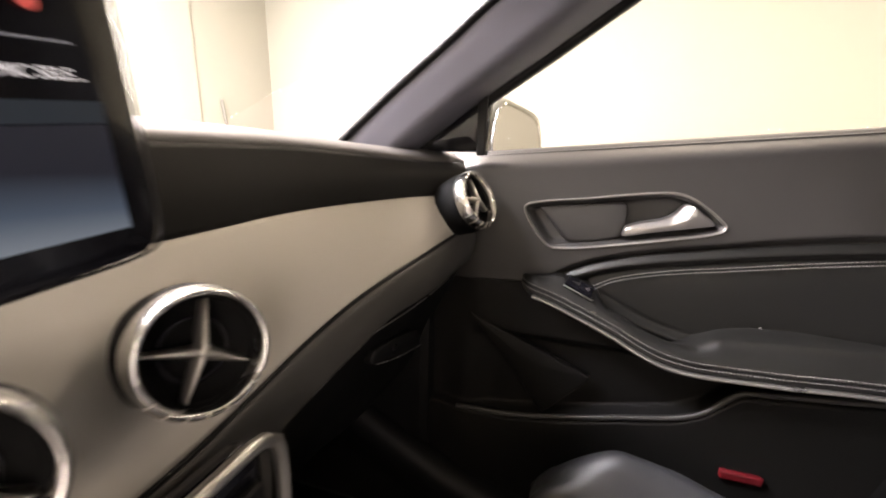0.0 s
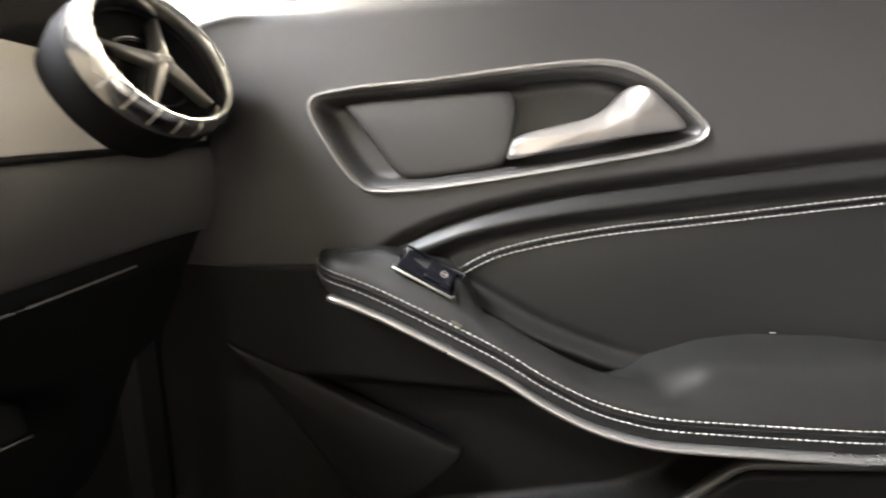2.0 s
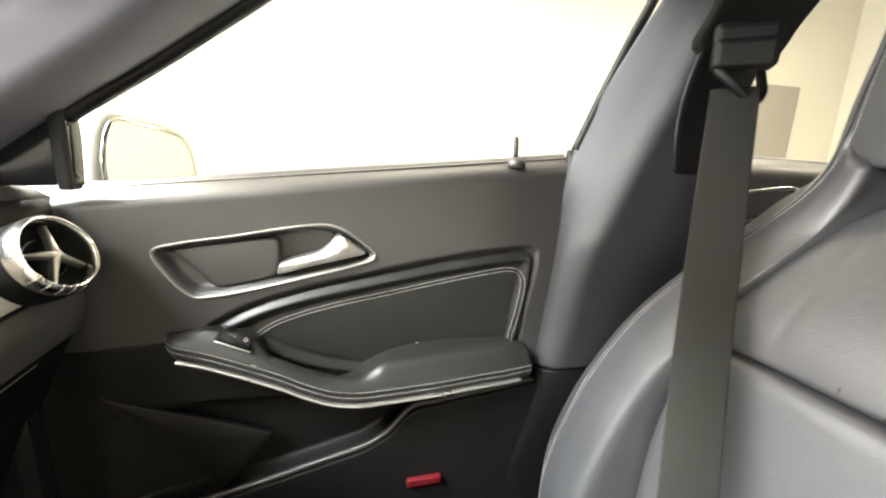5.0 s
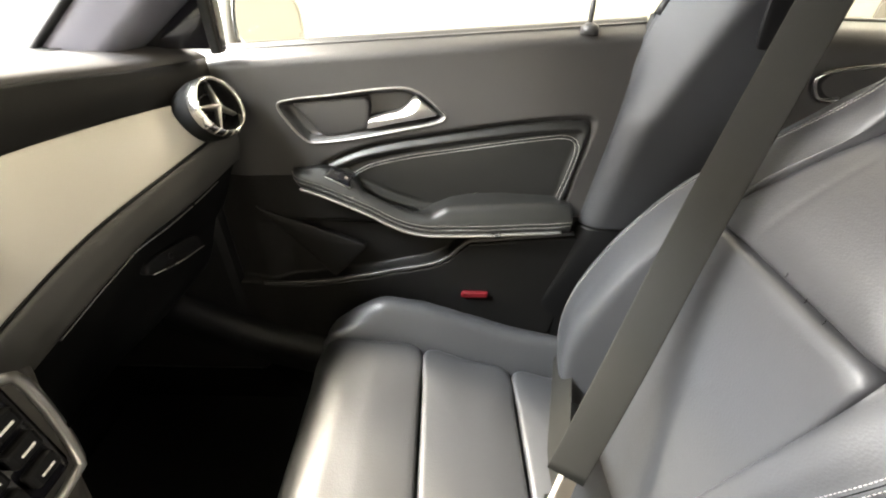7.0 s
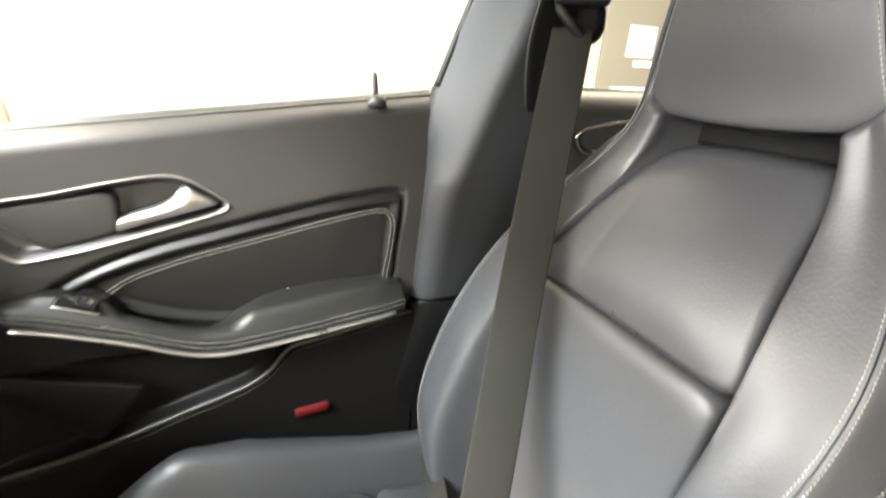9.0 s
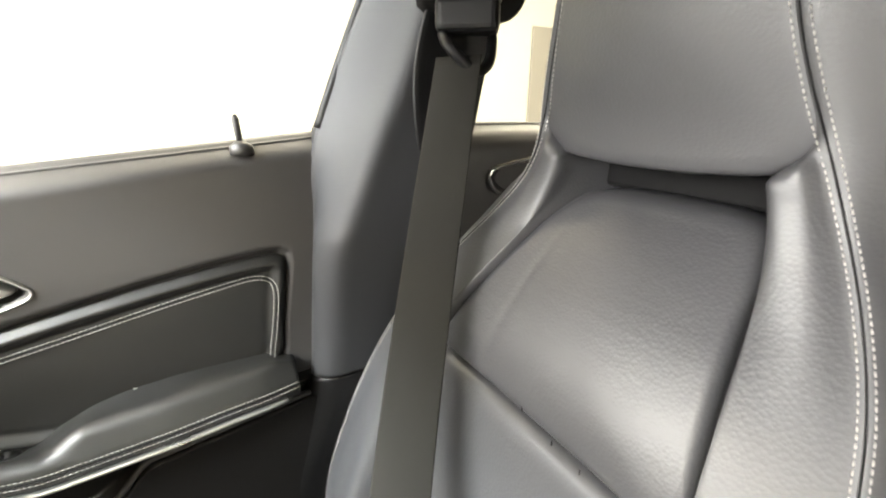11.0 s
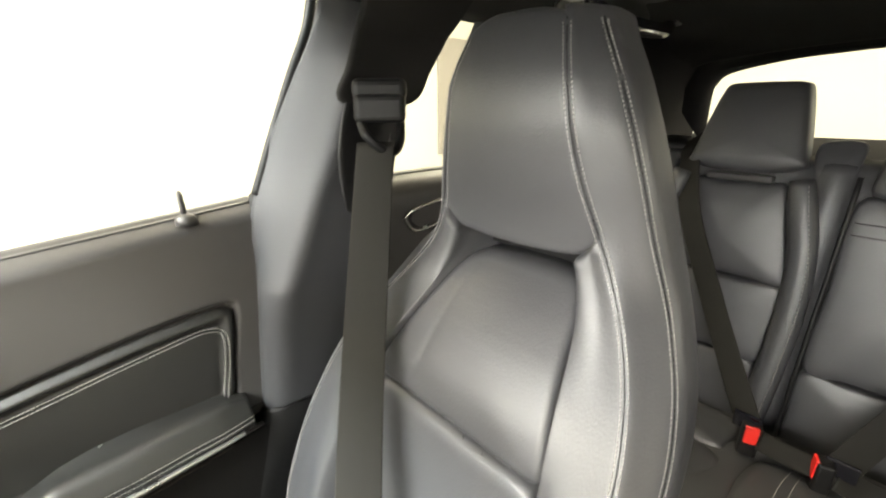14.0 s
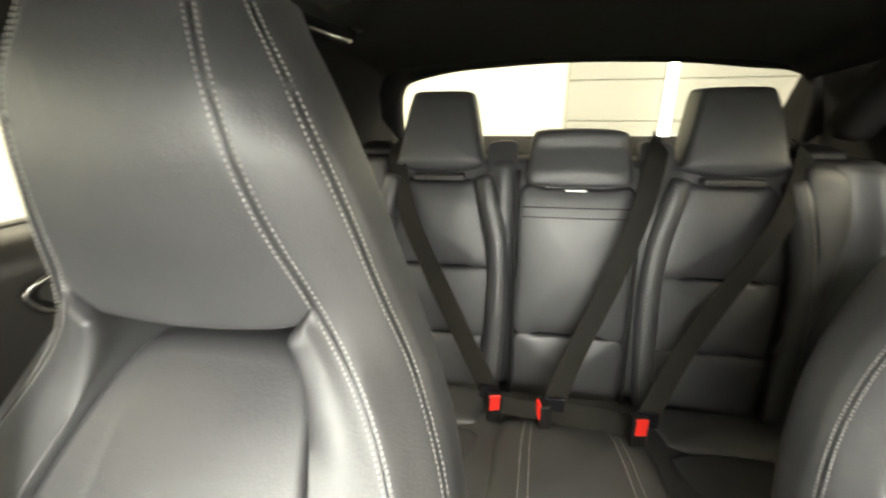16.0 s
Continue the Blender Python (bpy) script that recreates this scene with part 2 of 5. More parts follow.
def stitches(path, up, length=0.0042, gap=0.0022, r=0.0006):
    """A row of short thread stitches along a line."""
    p = np.asarray(path, float)
    s = np.r_[0, np.cumsum(np.linalg.norm(np.diff(p, axis=0), axis=1))]
    verts, faces = [], []
    up = np.asarray(up, float) * np.ones_like(p)
    d = 0.0
    while d + length < s[-1]:
        a = np.array([np.interp(d, s, p[:, k]) for k in range(3)])
        b = np.array([np.interp(d + length, s, p[:, k]) for k in range(3)])
        n = np.array([np.interp(d, s, up[:, k]) for k in range(3)])
        t = (b - a) / (np.linalg.norm(b - a) + 1e-9)
        w = np.cross(t, n)
        w /= np.linalg.norm(w) + 1e-9
        n = np.cross(w, t)
        k = len(verts)
        m = (a + b) / 2
        for q, f in ((a, 0.55), (m, 1.0), (b, 0.55)):
            for e in range(4):
                verts.append(q + r * f * (w * (-1, 0, 1, 0)[e] + n * (0, 1, 0, -1)[e]) + n * r * 0.5 * (f - 0.55))
        for j in (0, 4):
            for e in range(4):
                faces.append((k + j + e, k + j + (e + 1) % 4, k + j + 4 + (e + 1) % 4, k + j + 4 + e))
        faces += [(k + 3, k + 2, k + 1, k), (k + 8, k + 9, k + 10, k + 11)]
        d += length + gap
    return verts, faces


def inside(poly, y, z):
    """Signed distance to a closed outline, negative inside; arrays."""
    p = np.asarray(poly, float)
    q = np.roll(p, -1, 0)
    best = np.full(np.shape(y), 1e9)
    odd = np.zeros(np.shape(y), bool)
    for a, b in zip(p, q):
        ab = b - a
        s = np.clip(((y - a[0]) * ab[0] + (z - a[1]) * ab[1]) / (ab @ ab + 1e-12), 0, 1)
        best = np.minimum(best, np.hypot(y - a[0] - s * ab[0], z - a[1] - s * ab[1]))
        cross = ((a[1] > z) != (b[1] > z)) & (y < (b[0] - a[0]) * (z - a[1]) / (b[1] - a[1] + 1e-12) + a[0])
        odd ^= cross
    return np.where(odd, -best, best)


def ease(v, a, b):
    t = np.clip((v - a) / (b - a), 0, 1)
    return t * t * (3 - 2 * t)


C = 0.03  # the car's middle plane

# ---------------------------------------------------------------- the garage round the car
RX, LX, FY, BY = 3.9, -3.6, 3.0, -6.0


def garage():
    tagged(part("floor", box(LX - .2, RX + .2, BY - .2, FY + .2, -0.2, 0, 0), FLOOR), "pale grey smooth garage floor", "floor", kind="structure")
    tagged(part("ceiling", box(LX - .2, RX + .2, BY - .2, FY + .2, CEILING, CEILING + .2, 0), WALL), "white painted garage ceiling", "ceiling", kind="structure")
    for name, b in (("wall_east", (RX, RX + .2, BY, FY)), ("wall_west", (LX - .2, LX, BY, FY)),
                    ("wall_north", (LX - .2, RX + .2, FY, FY + .2)), ("wall_south", (LX - .2, RX + .2, BY - .2, BY))):
        tagged(part(name, box(*b, 0, CEILING, 0), WALL), "cream white painted garage wall", "wall", kind="structure")
    # pilaster and door lining on the wall ahead
    tagged(part("trim", box(2.66, 2.98, FY - .02, FY, 0, CEILING, .006), WALL), "cream pilaster on the garage wall", "trim", kind="structure")
    # roller shutter behind
    sh = thing("shutter", (-2, BY, 0), "beige panelled roller shutter closing the garage", "shutter", kind="structure")
    for k in range(6):
        part("panel", box(-3.4, -0.38, BY + .005, BY + .05, .02 + k * .46, .47 + k * .46, .008), WALL_BEIGE, sh)
    tube_lamp = thing("tube_lamp", (-1.51, BY + .1, 1), "upright fluorescent tube lamp glowing on the wall", "lamp")
    part("tube", tube([(-1.52, BY + .12, .5), (-1.50, BY + .12, 2.2)], .035, 12, (1, 0, 0)), LAMP_PANEL, tube_lamp)
    part("bracket", box(-1.57, -1.45, BY + .05, BY + .085, .45, 2.25, .004), PAPER, tube_lamp)
    for lx, ly, sx, sy, _ in LAMPS:
        lf = thing("ceiling_light", (lx, ly, CEILING - .07), "white strip light fixed to the ceiling", "lamp", "ceiling strip lights")
        part("housing", box(lx - sx / 2 - .03, lx + sx / 2 + .03, ly - sy / 2 - .03, ly + sy / 2 + .03, CEILING - .07, CEILING, .006), PAPER, lf)
    x0, x1, y0, y1 = ROOF_LIGHT
    rl = tagged(part("window_roof", box(x0, x1, y0, y1, CEILING - .02, CEILING - .008, 0), LAMP_PANEL), "white framed roof light in the garage ceiling", "window", kind="structure")
    for b in ((x0 - .06, x1 + .06, y0 - .06, y0), (x0 - .06, x1 + .06, y1, y1 + .06), (x0 - .06, x0, y0, y1), (x1, x1 + .06, y0, y1)):
        part("window_frame", box(*b, CEILING - .05, CEILING, .006), PAPER, rl)
    spot = thing("spot_lamp", (FLOOD[0], FLOOD[1], CEILING), "pale spot lamp hung from the garage ceiling", "lamp")
    away = (Vector(FLOOD) - Vector(FLOOD_AIM)).normalized()
    back = Vector(FLOOD) + away * .05
    hd = part("lamp_head", box(-.13, .13, -.13, .13, -.03, .03, .01), BEIGE, spot)
    hd.matrix_basis = Matrix.Translation(back) @ away.to_track_quat("Z", "Y").to_matrix().to_4x4()
    hd.matrix_parent_inverse = spot.matrix_basis.inverted()
    part("bracket", tube([(back[0], back[1], back[2]), (back[0], back[1], CEILING)], .012, 10, (1, 0, 0)), BLACK, spot)
    for px_, r_ in ((2.05, .018), (2.17, .026)):
        cp = thing("wall_pipe", (px_, FY - .03, 0), "thin cream pipe running up the garage wall", "pipe", "wall pipes")
        part("pipe", tube([(px_, FY - .03, 0), (px_, FY - .03, CEILING)], r_, 12, (1, 0, 0)), BEIGE, cp)
    rod = thing("wall_rod", (3.24, FY - .02, 1.05), "short dark rod leaning on the garage wall", "rod")
    part("rod", tube([(3.26, FY - .03, .86), (3.235, FY - .02, 1.10), (3.215, FY - .015, 1.29)], .012, 8, (1, 0, 0)), BOARD, rod)
    part("rod_foot", tube([(3.262, FY - .031, .84), (3.26, FY - .03, .87)], .02, 8, (1, 0, 0)), BLACK, rod)
    part("wall_hook", box(3.2, 3.29, FY - .02, FY - .001, .80, .842, .003), BLACK, rod)
    # notice board on the wall
    bd = thing("notice_board", (RX, -4.2, 1), "grey board with white printed sheets hanging on the wall", "board")
    part("panel", box(RX - .03, RX - .002, -5.3, -3.82, .55, 1.84, .006), BOARD, bd)
    for y0, y1, z0, z1 in ((-4.56, -4.16, 1.24, 1.54), (-4.58, -4.30, 1.14, 1.20), (-4.62, -4.02, .90, .925), (-4.62, -4.0, .80, .825), (-4.62, -4.06, .73, .75), (-4.62, -4.02, .66, .68)):
        part("sheet", box(RX - .036, RX - .031, y0, y1, z0, z1, 0), PAPER, bd)


garage()

# ---------------------------------------------------------------- front passenger door
DOOR_X = 0.735
BEZEL = [(-.043, .846), (-.072, .856), (-.13, .863), (-.189, .872), (-.239, .877), (-.265, .872), (-.286, .859), (-.305, .843),
         (-.311, .835), (-.300, .826), (-.25, .814), (-.151, .794), (-.097, .787), (-.079, .791), (-.059, .814)]
PANEL = [(-.095, .741), (-.147, .769), (-.214, .789), (-.286, .803), (-.363, .817), (-.447, .830), (-.530, .838), (-.552, .836), (-.560, .826),
         (-.556, .786), (-.548, .735), (-.540, .685), (-.50, .655), (-.40, .645), (-.30, .645), (-.22, .665), (-.15, .70), (-.105, .725)]
POCKET = [(.05, .490), (-.043, .495), (-.13, .510), (-.219, .531), (-.29, .548), (-.325, .566), (-.345, .588), (-.365, .606), (-.40, .610), (-.56, .628)]


def sill_z(y):
    return 0.926 + (0.037 - y) * 0.085


def door_skin(y, z):
    """How far out the trim lies."""
    top = sill_z(y)
    x = DOOR_X + 0.034 * ease(z, top - 0.034, top + .003) ** 1.6
    x = x + 0.012 * ease(z, 0.80, 0.95)
    x = x + 0.012 * ease(y, 0.02, 0.09)
    d = inside(crv(BEZEL, 90, True), y, z)
    x = x + 0.024 * ease(-d, 0.002, 0.012) * (0.65 + 0.35 * ease(-y, .15, .20))
    p = inside(crv(PANEL, 100, True), y, z)
    x = x + 0.010 * ease(-p, -0.006, 0.004)
    # pocket: the wall drops back above its lip
    yy = np.array([a for a, _ in POCKET])[::-1]
    zz = np.array([b for _, b in POCKET])[::-1]
    lip = np.interp(y, yy, zz)
    under = ease(lip - z, -0.002, 0.010)
    back = ease(0.64 - z, 0.0, 0.02) * (1 - under)
    x = x + 0.020 * back * ease(-y, -.05, .02) - 0.018 * under
    return x


def front_door():
    d = thing("passenger_door", (DOOR_X, -.3, .3), "black passenger door trim with silver handle and stitched leather panel", "car door")
    ys, zs = np.linspace(.20, -.612, 260), np.linspace(0, 1, 210)
    rows = []
    for t in zs:
        z = .30 + (sill_z(ys) - .30) * t
        rear = ys - np.where(ys < -.5, .10 * (.9 - np.minimum(z, .9)) * ease(-ys, .5, .61) * -1.0, 0)
        rows.append(np.stack([door_skin(ys, z), rear, z], 1))
    verts, faces = grid(rows)
    mid = np.array(verts)[np.array(faces)].mean(1)
    split = np.array([(-.56, .655), (-.28, .650), (-.248, .655), (-.214, .668), (-.182, .684), (-.118, .709), (-.079, .722), (-.046, .727), (0, .715), (.2, .70)])
    high = mid[:, 2] > np.interp(mid[:, 1], split[:, 0], split[:, 1])
    level = (mid[:, 2] - .30) / (sill_z(mid[:, 1]) - .30)
    fore = mid[:, 1] > -.046
    high = np.where(fore, level > (.727 - .30) / (sill_z(np.array([-.046]))[0] - .30), high)
    part("trim_panel", (verts, [q for q, h in zip(faces, high) if h]), SOFT, d, "dark grey soft upper trim", thick=.004, face=(-1, 0, 0))
    part("lower_panel", (verts, [q for q, h in zip(faces, high) if not h]), LOWER, d, "black lower trim with map pocket", thick=.004, face=(-1, 0, 0))
    # the ledge along the window
    p = [[(DOOR_X + .034, y, sill_z(y) - .007), (DOOR_X + .044, y, sill_z(y) - .0045), (DOOR_X + .054, y, sill_z(y) - .003), (DOOR_X + .062, y, sill_z(y) - .005), (DOOR_X + .064, y, sill_z(y) - .014)] for y in np.linspace(.03, -.612, 30)]
    part("window_ledge", loft(p, 14, 40), SOFT, d, thick=.002, face=(0, 0, 1))
    # handle surround
    bz = crv(BEZEL, 140, True)
    pts = np.array([[DOOR_X - .001 + .012 * ease(z, .80, .95), y, z] for y, z in bz])
    ring = part("handle_surround", sweep(pts, [(-.0019, -.003), (-.0018, .0003), (-.0011, .0013), (-.0005, .0020), (.0002, .0015), (.0012, .0006), (.0019, -.0008), (.0020, -.004), (.0017, -.008), (-.0017, -.008)], (-1, 0, 0), closed=True), RIM, d, "satin chrome rim round the recess")
    inner = np.array([[DOOR_X + .014 + .012 * ease(z, .80, .95), -.18 + (y + .18) * .955, .833 + (z - .833) * .86] for y, z in bz])
    part("recess_lip", sweep(inner, circle(.0028, 8), (-1, 0, 0), closed=True), BLACK, ring)
    # plate that fills the fore part of the recess
    plate = [(-.064, .846), (-.083, .850), (-.130, .855), (-.173, .859), (-.185, .857), (-.189, .848), (-.188, .835), (-.183, .813), (-.176, .807), (-.145, .800), (-.115, .796), (-.104, .800), (-.088, .818), (-.072, .836)]
    part("recess_plate", pillow(plate, .02, .001, .005, lambda u, v, h: (DOOR_X + .006 + .012 * ease(v, .8, .95) - h, u, v), centre=(-.135, .828)), SOFT, ring)
    # pull lever: a blunt grip that sweeps up to a peak, and a flat facet behind it
    lev = [(-.186, .8125), (-.1845, .819), (-.187, .826), (-.197, .831), (-.215, .836), (-.235, .8415), (-.248, .849), (-.256, .8575), (-.262, .8625), (-.268, .862), (-.282, .852), (-.2965, .8405), (-.2965, .836), (-.275, .832), (-.254, .828), (-.219, .8205)]

    def on_lever(u, v, h):
        ridge = float(np.interp(-u, [.186, .215, .245, .266], [.824, .8285, .835, .845]))
        top = max(0.0, v - ridge) * float(ease(np.array(u), -.274, -.258))
        return (DOOR_X - .006 + .16 * max(0.0, -.264 - u) + .05 * max(0.0, u + .262) + .75 * top + .10 * max(0.0, ridge - v) - h, u, v)

    part("pull_lever", pillow(lev, .014, .001, .004, on_lever, rings=10, n=140, centre=(-.252, .8405)), HANDLE, d, "brushed silver pull lever")
    # leather panel, stitched
    pn = [(-.31 + (y + .31) * .975, .745 + (z - .745) * .94) for y, z in PANEL]

    rim_a = crv(pn, 120, True)
    rim_b = np.roll(rim_a, -1, 0) - rim_a

    def on_panel(u, v, h):
        q = np.array((u, v))
        k = np.clip(((q - rim_a) * rim_b).sum(1) / (rim_b ** 2).sum(1), 0, 1)
        far = np.linalg.norm(rim_a + k[:, None] * rim_b - q, axis=1).min()
        roll = .0075 * math.exp(-((far - .010) / .0065) ** 2) - .0015 * math.exp(-((far - .021) / .004) ** 2)
        return (DOOR_X + .005 + .012 * ease(v, .80, .95) - h - roll, u, v)

    lp = part("leather_insert", pillow(pn, .012, .003, .006, on_panel, rings=44, n=150), LEATHER_DULL, d, "matt black leather insert")
    line = crv([(-.150, .731), (-.185, .750), (-.248, .767), (-.327, .781), (-.412, .796), (-.485, .807), (-.512, .809), (-.530, .803), (-.537, .785), (-.530, .735), (-.520, .685)], 260)
    for off, nm in ((0.0, "stitching"), (0.0050, "stitching")):
        c = np.array([-.34, .72])
        pts = []
        tang = np.gradient(line, axis=0)
        tang /= np.linalg.norm(tang, axis=1)[:, None]
        for (y, z), (ty, tz) in zip(line, tang):
            y2, z2 = y + off * tz * -1.0, z + off * ty
            pts.append((on_panel(y2, z2, .0045)[0], y2, z2))
        part(nm, stitches(pts, (-1, 0, 0), .0040, .0006, .0006), THREAD, lp, kind="stuff")
    part("panel_seam", tube([(on_panel(y, z, .0034)[0], y + .0027 * tz * -1, z + .0027 * ty) for (y, z), (ty, tz) in zip(line, tang)], .0009, 6, (-1, 0, 0)), BLACK, lp)
    # armrest
    front = np.array([(-0.046, 0.7325), (-0.055, 0.732), (-0.079, 0.728), (-0.118, 0.715), (-0.182, 0.69), (-0.214, 0.674), (-0.248, 0.661), (-0.283, 0.656), (-0.319, 0.656), (-0.399, 0.659), (-0.47, 0.662), (-0.548, 0.662)])
    back_y = [-.05, -.095, -.146, -.163, -.17, -.185, -.22, -.25, -.275, -.30, -.33, -.36, -.413, -.507, -.56]
    back_z = [.742, .747, .739, .722, .692, .668, .645, .648, .661, .677, .691, .698, .701, .696, .680]
    xi_y, xi_x = [-.05, -.10, -.18, -.28, -.40, -.50, -.55], [.706, .703, .694, .684, .684, .690, .70]
    arm, edge = [], []
    for y, z in np.vstack([crv(front, 400)[:32:2], crv(front, 400)[32::7]]):
        xi = np.interp(-y, [-v for v in xi_y], xi_x)
        zt = np.interp(-y, [-v for v in back_y], back_z)
        zt = max(zt, z + .001) if y > -.16 else zt
        hump = max(z + .017, min(zt, z + .03))
        s = min(1.0, max(0.0, (-y - .0455) / .030))
        k = math.sqrt(1 - (1 - s) ** 2)
        rise = math.sqrt(1 - (1 - min(1.0, max(0.0, (-y - .0455) / .06))) ** 2)
        row = [(.772, y, z - .05), (.772, y, zt - .004), (.745, y, zt), (.722, y, (zt + hump) / 2), (.707 + (xi - .69), y, hump - .001), (xi + .005, y, z + .011), (xi, y, z), (xi + .002, y, z - .017), (xi + .012, y, z - .026), (.74, y, z - .034)]
        arm.append([(.752 + (a - .752) * (.06 + .94 * k), b, z + (c - z) * (.22 + .78 * rise)) for a, b, c in row])
        xi = .752 + (xi - .752) * (.06 + .94 * k)
        edge.append((xi, y, z))
    ar = part("armrest", loft(arm, 70, 110, True, True), LEATHER_DULL, d, "black padded armrest with double white stitching")
    edge = np.array(edge)
    for dz, dx in ((.0025, -.0006), (-.0050, -.0012)):
        part("stitching", stitches(edge + (dx, 0, dz), (-1, 0, 0.1), .0036, .0009, .0006), THREAD, ar, kind="stuff")
    part("armrest_seam", tube(edge + (-.0003, 0, -.0018), .0011, 6), BLACK, ar)
    part("chrome_strip", sweep(edge[8:-2] + (-.0022, 0, -.0155), [(-.003, -.0030), (.0026, -.0022), (.0032, .0002), (.0016, .0016), (-.003, .0020)], (0, 0, 1)), SATIN, ar, "thin chrome strip under the armrest")
    # window switch
    sw = part("window_switch", box(-.021, .021, -.011, .011, -.004, .004, .002), GLOSS, d, "black window switch with a light rim")
    sw.matrix_basis = Matrix.Translation((.7165, -.133, .7325)) @ Matrix(((-.086, .88, -.46), (-.912, -.25, -.32), (-.40, .40, .82))).to_4x4().normalized()
    sw.matrix_parent_inverse = d.matrix_basis.inverted()
    rm = part("switch_rim", sweep([(-.023, -.013, .003), (.023, -.013, .003), (.023, .013, .003), (-.023, .013, .003)], circle(.0012, 6), closed=True), BLACK, sw)
    # highlight along the rim's edge, modelled as a thin bright strip
    ln = part("rim_highlight", sweep([(-.0235, -.011, .0035), (-.0225, -.0132, .0035), (.0225, -.0132, .0035), (.0235, -.011, .0035)], circle(.0010, 6)), SATIN, sw, "bright strip modelled as the highlight on the switch rim")
    ln.matrix_parent_inverse = Matrix()
    rm.matrix_parent_inverse = Matrix()
    rk = part("rocker", box(-.002, .019, -.009, .009, .003, .0068, .002), GLOSS, sw)
    rk.matrix_parent_inverse = Matrix()
    for net in (sweep([(.0105 + .0024 * math.cos(a), .0028 * math.sin(a), .0070) for a in np.linspace(0, 6.28, 16, endpoint=False)], circle(.00028, 5), (0, 0, 1), closed=True), box(.0085, .0125, -.0003, .0003, .0068, .0072, 0)):
        ic = part("switch_symbol", net, BEIGE, rk)
        ic.matrix_parent_inverse = Matrix()
    chip = [(-.0035, -.001), (-.001, -.0022), (.003, -.0012), (.0042, .0008), (.001, .0022), (-.0025, .0016)]
    part("worn_spot", pillow(chip, .0008, .0003, .0003, lambda u, v, h: (.6965 - .7 * h - .6 * v, -.155 - u, .7055 - .35 * u + .8 * v + .6 * h), n=24, rings=4), BEIGE, ar, "pale chip in the armrest edge")
    part("lint", tube([(.7265, -.368, .7035), (.7262, -.372, .7037)], .0003, 5, (0, 0, 1)), PAPER, ar)
    # speaker panel and pocket lip
    tri = [(.034, .662), (.018, .655), (-.07, .620), (-.15, .587), (-.163, .576), (-.132, .54), (-.103, .508), (-.088, .508), (-.035, .58), (.02, .645)]
    part("speaker_cover", pillow(tri, .01, .003, .004, lambda u, v, h: (DOOR_X - .004 - h, u, v), centre=(-.07, .59)), LOWER, d, "dark grey triangular loudspeaker cover")
    lip = crv([(DOOR_X - .016, y, z) for y, z in POCKET], 60)
    part("pocket_lip", tube(lip, .0042, 8), SOFT, d)
    part("reflector", box(DOOR_X - .026, DOOR_X - .016, -.410, -.355, .468, .482, .003), RED_DARK, d, "small dark red reflector")
    # lock pin
    pin = part("lock_pin", tube([(DOOR_X + .028, -.523, .955), (DOOR_X + .028, -.521, .998), (DOOR_X + .028, -.5208, 1.003)], .0036, 12, (1, 0, 0), scale=[1, 1.15, .5]), SOFT, d, "grey door lock pin")
    part("pin_collar", tube([(DOOR_X + .026, -.523, .957), (DOOR_X + .026, -.523, .967), (DOOR_X + .027, -.523, .972)], .013, 16, (1, 0, 0), scale=[1.1, 1, .5]), SOFT, pin)
    part("door_seal", tube(crv([(DOOR_X + .03, -.618, .985), (DOOR_X + .02, -.606, .90), (DOOR_X + .02, -.585, .72), (DOOR_X + .02, -.555, .60), (DOOR_X + .02, -.50, .45), (DOOR_X + .02, -.44, .36)], 50), .009, 8, (1, 0, 0)), BLACK, d)
    part("edge_strip", sweep(crv([(DOOR_X + .006, -.602, .905), (DOOR_X + .006, -.585, .80), (DOOR_X + .006, -.566, .69)], 24), circle(.0022, 6), (1, 0, 0)), CHROME, d)


front_door()

# ---------------------------------------------------------------- dashboard
DASH_X = [-.75, -.3, .1, .19, .245, .29, .345, .40, .47, .53, .58, .64, .70, .76]
TOP_Y = [.06, .13, .142, .143, .144, .145, .148, .152, .148, .130, .113, .091, .068, .048]      # upper edge of the silver trim
TOP_Z = [.855, .866, .868, .868, .868, .868, .867, .867, .8665, .866, .8655, .864, .860, .855]
LOW_Y = [.03, .11, .114, .114, .114, .115, .115, .110, .094, .077, .066, .054, .044, .034]    # lower edge of the silver trim
LOW_Z = [.80, .735, .728, .728, .730, .733, .743, .757, .778, .790, .797, .805, .812, .820]
GLOVE_Y = [.04, .13, .14, .14, .135, .13, .125, .118, .102, .092, .072, .055, .045, .04]      # upper edge of the glove box
GLOVE_Z = [.745, .66, .655, .655, .655, .66, .67, .685, .708, .722, .731, .741, .75, .752]


def at_x(table, x):
    return float(np.interp(x, DASH_X, table))


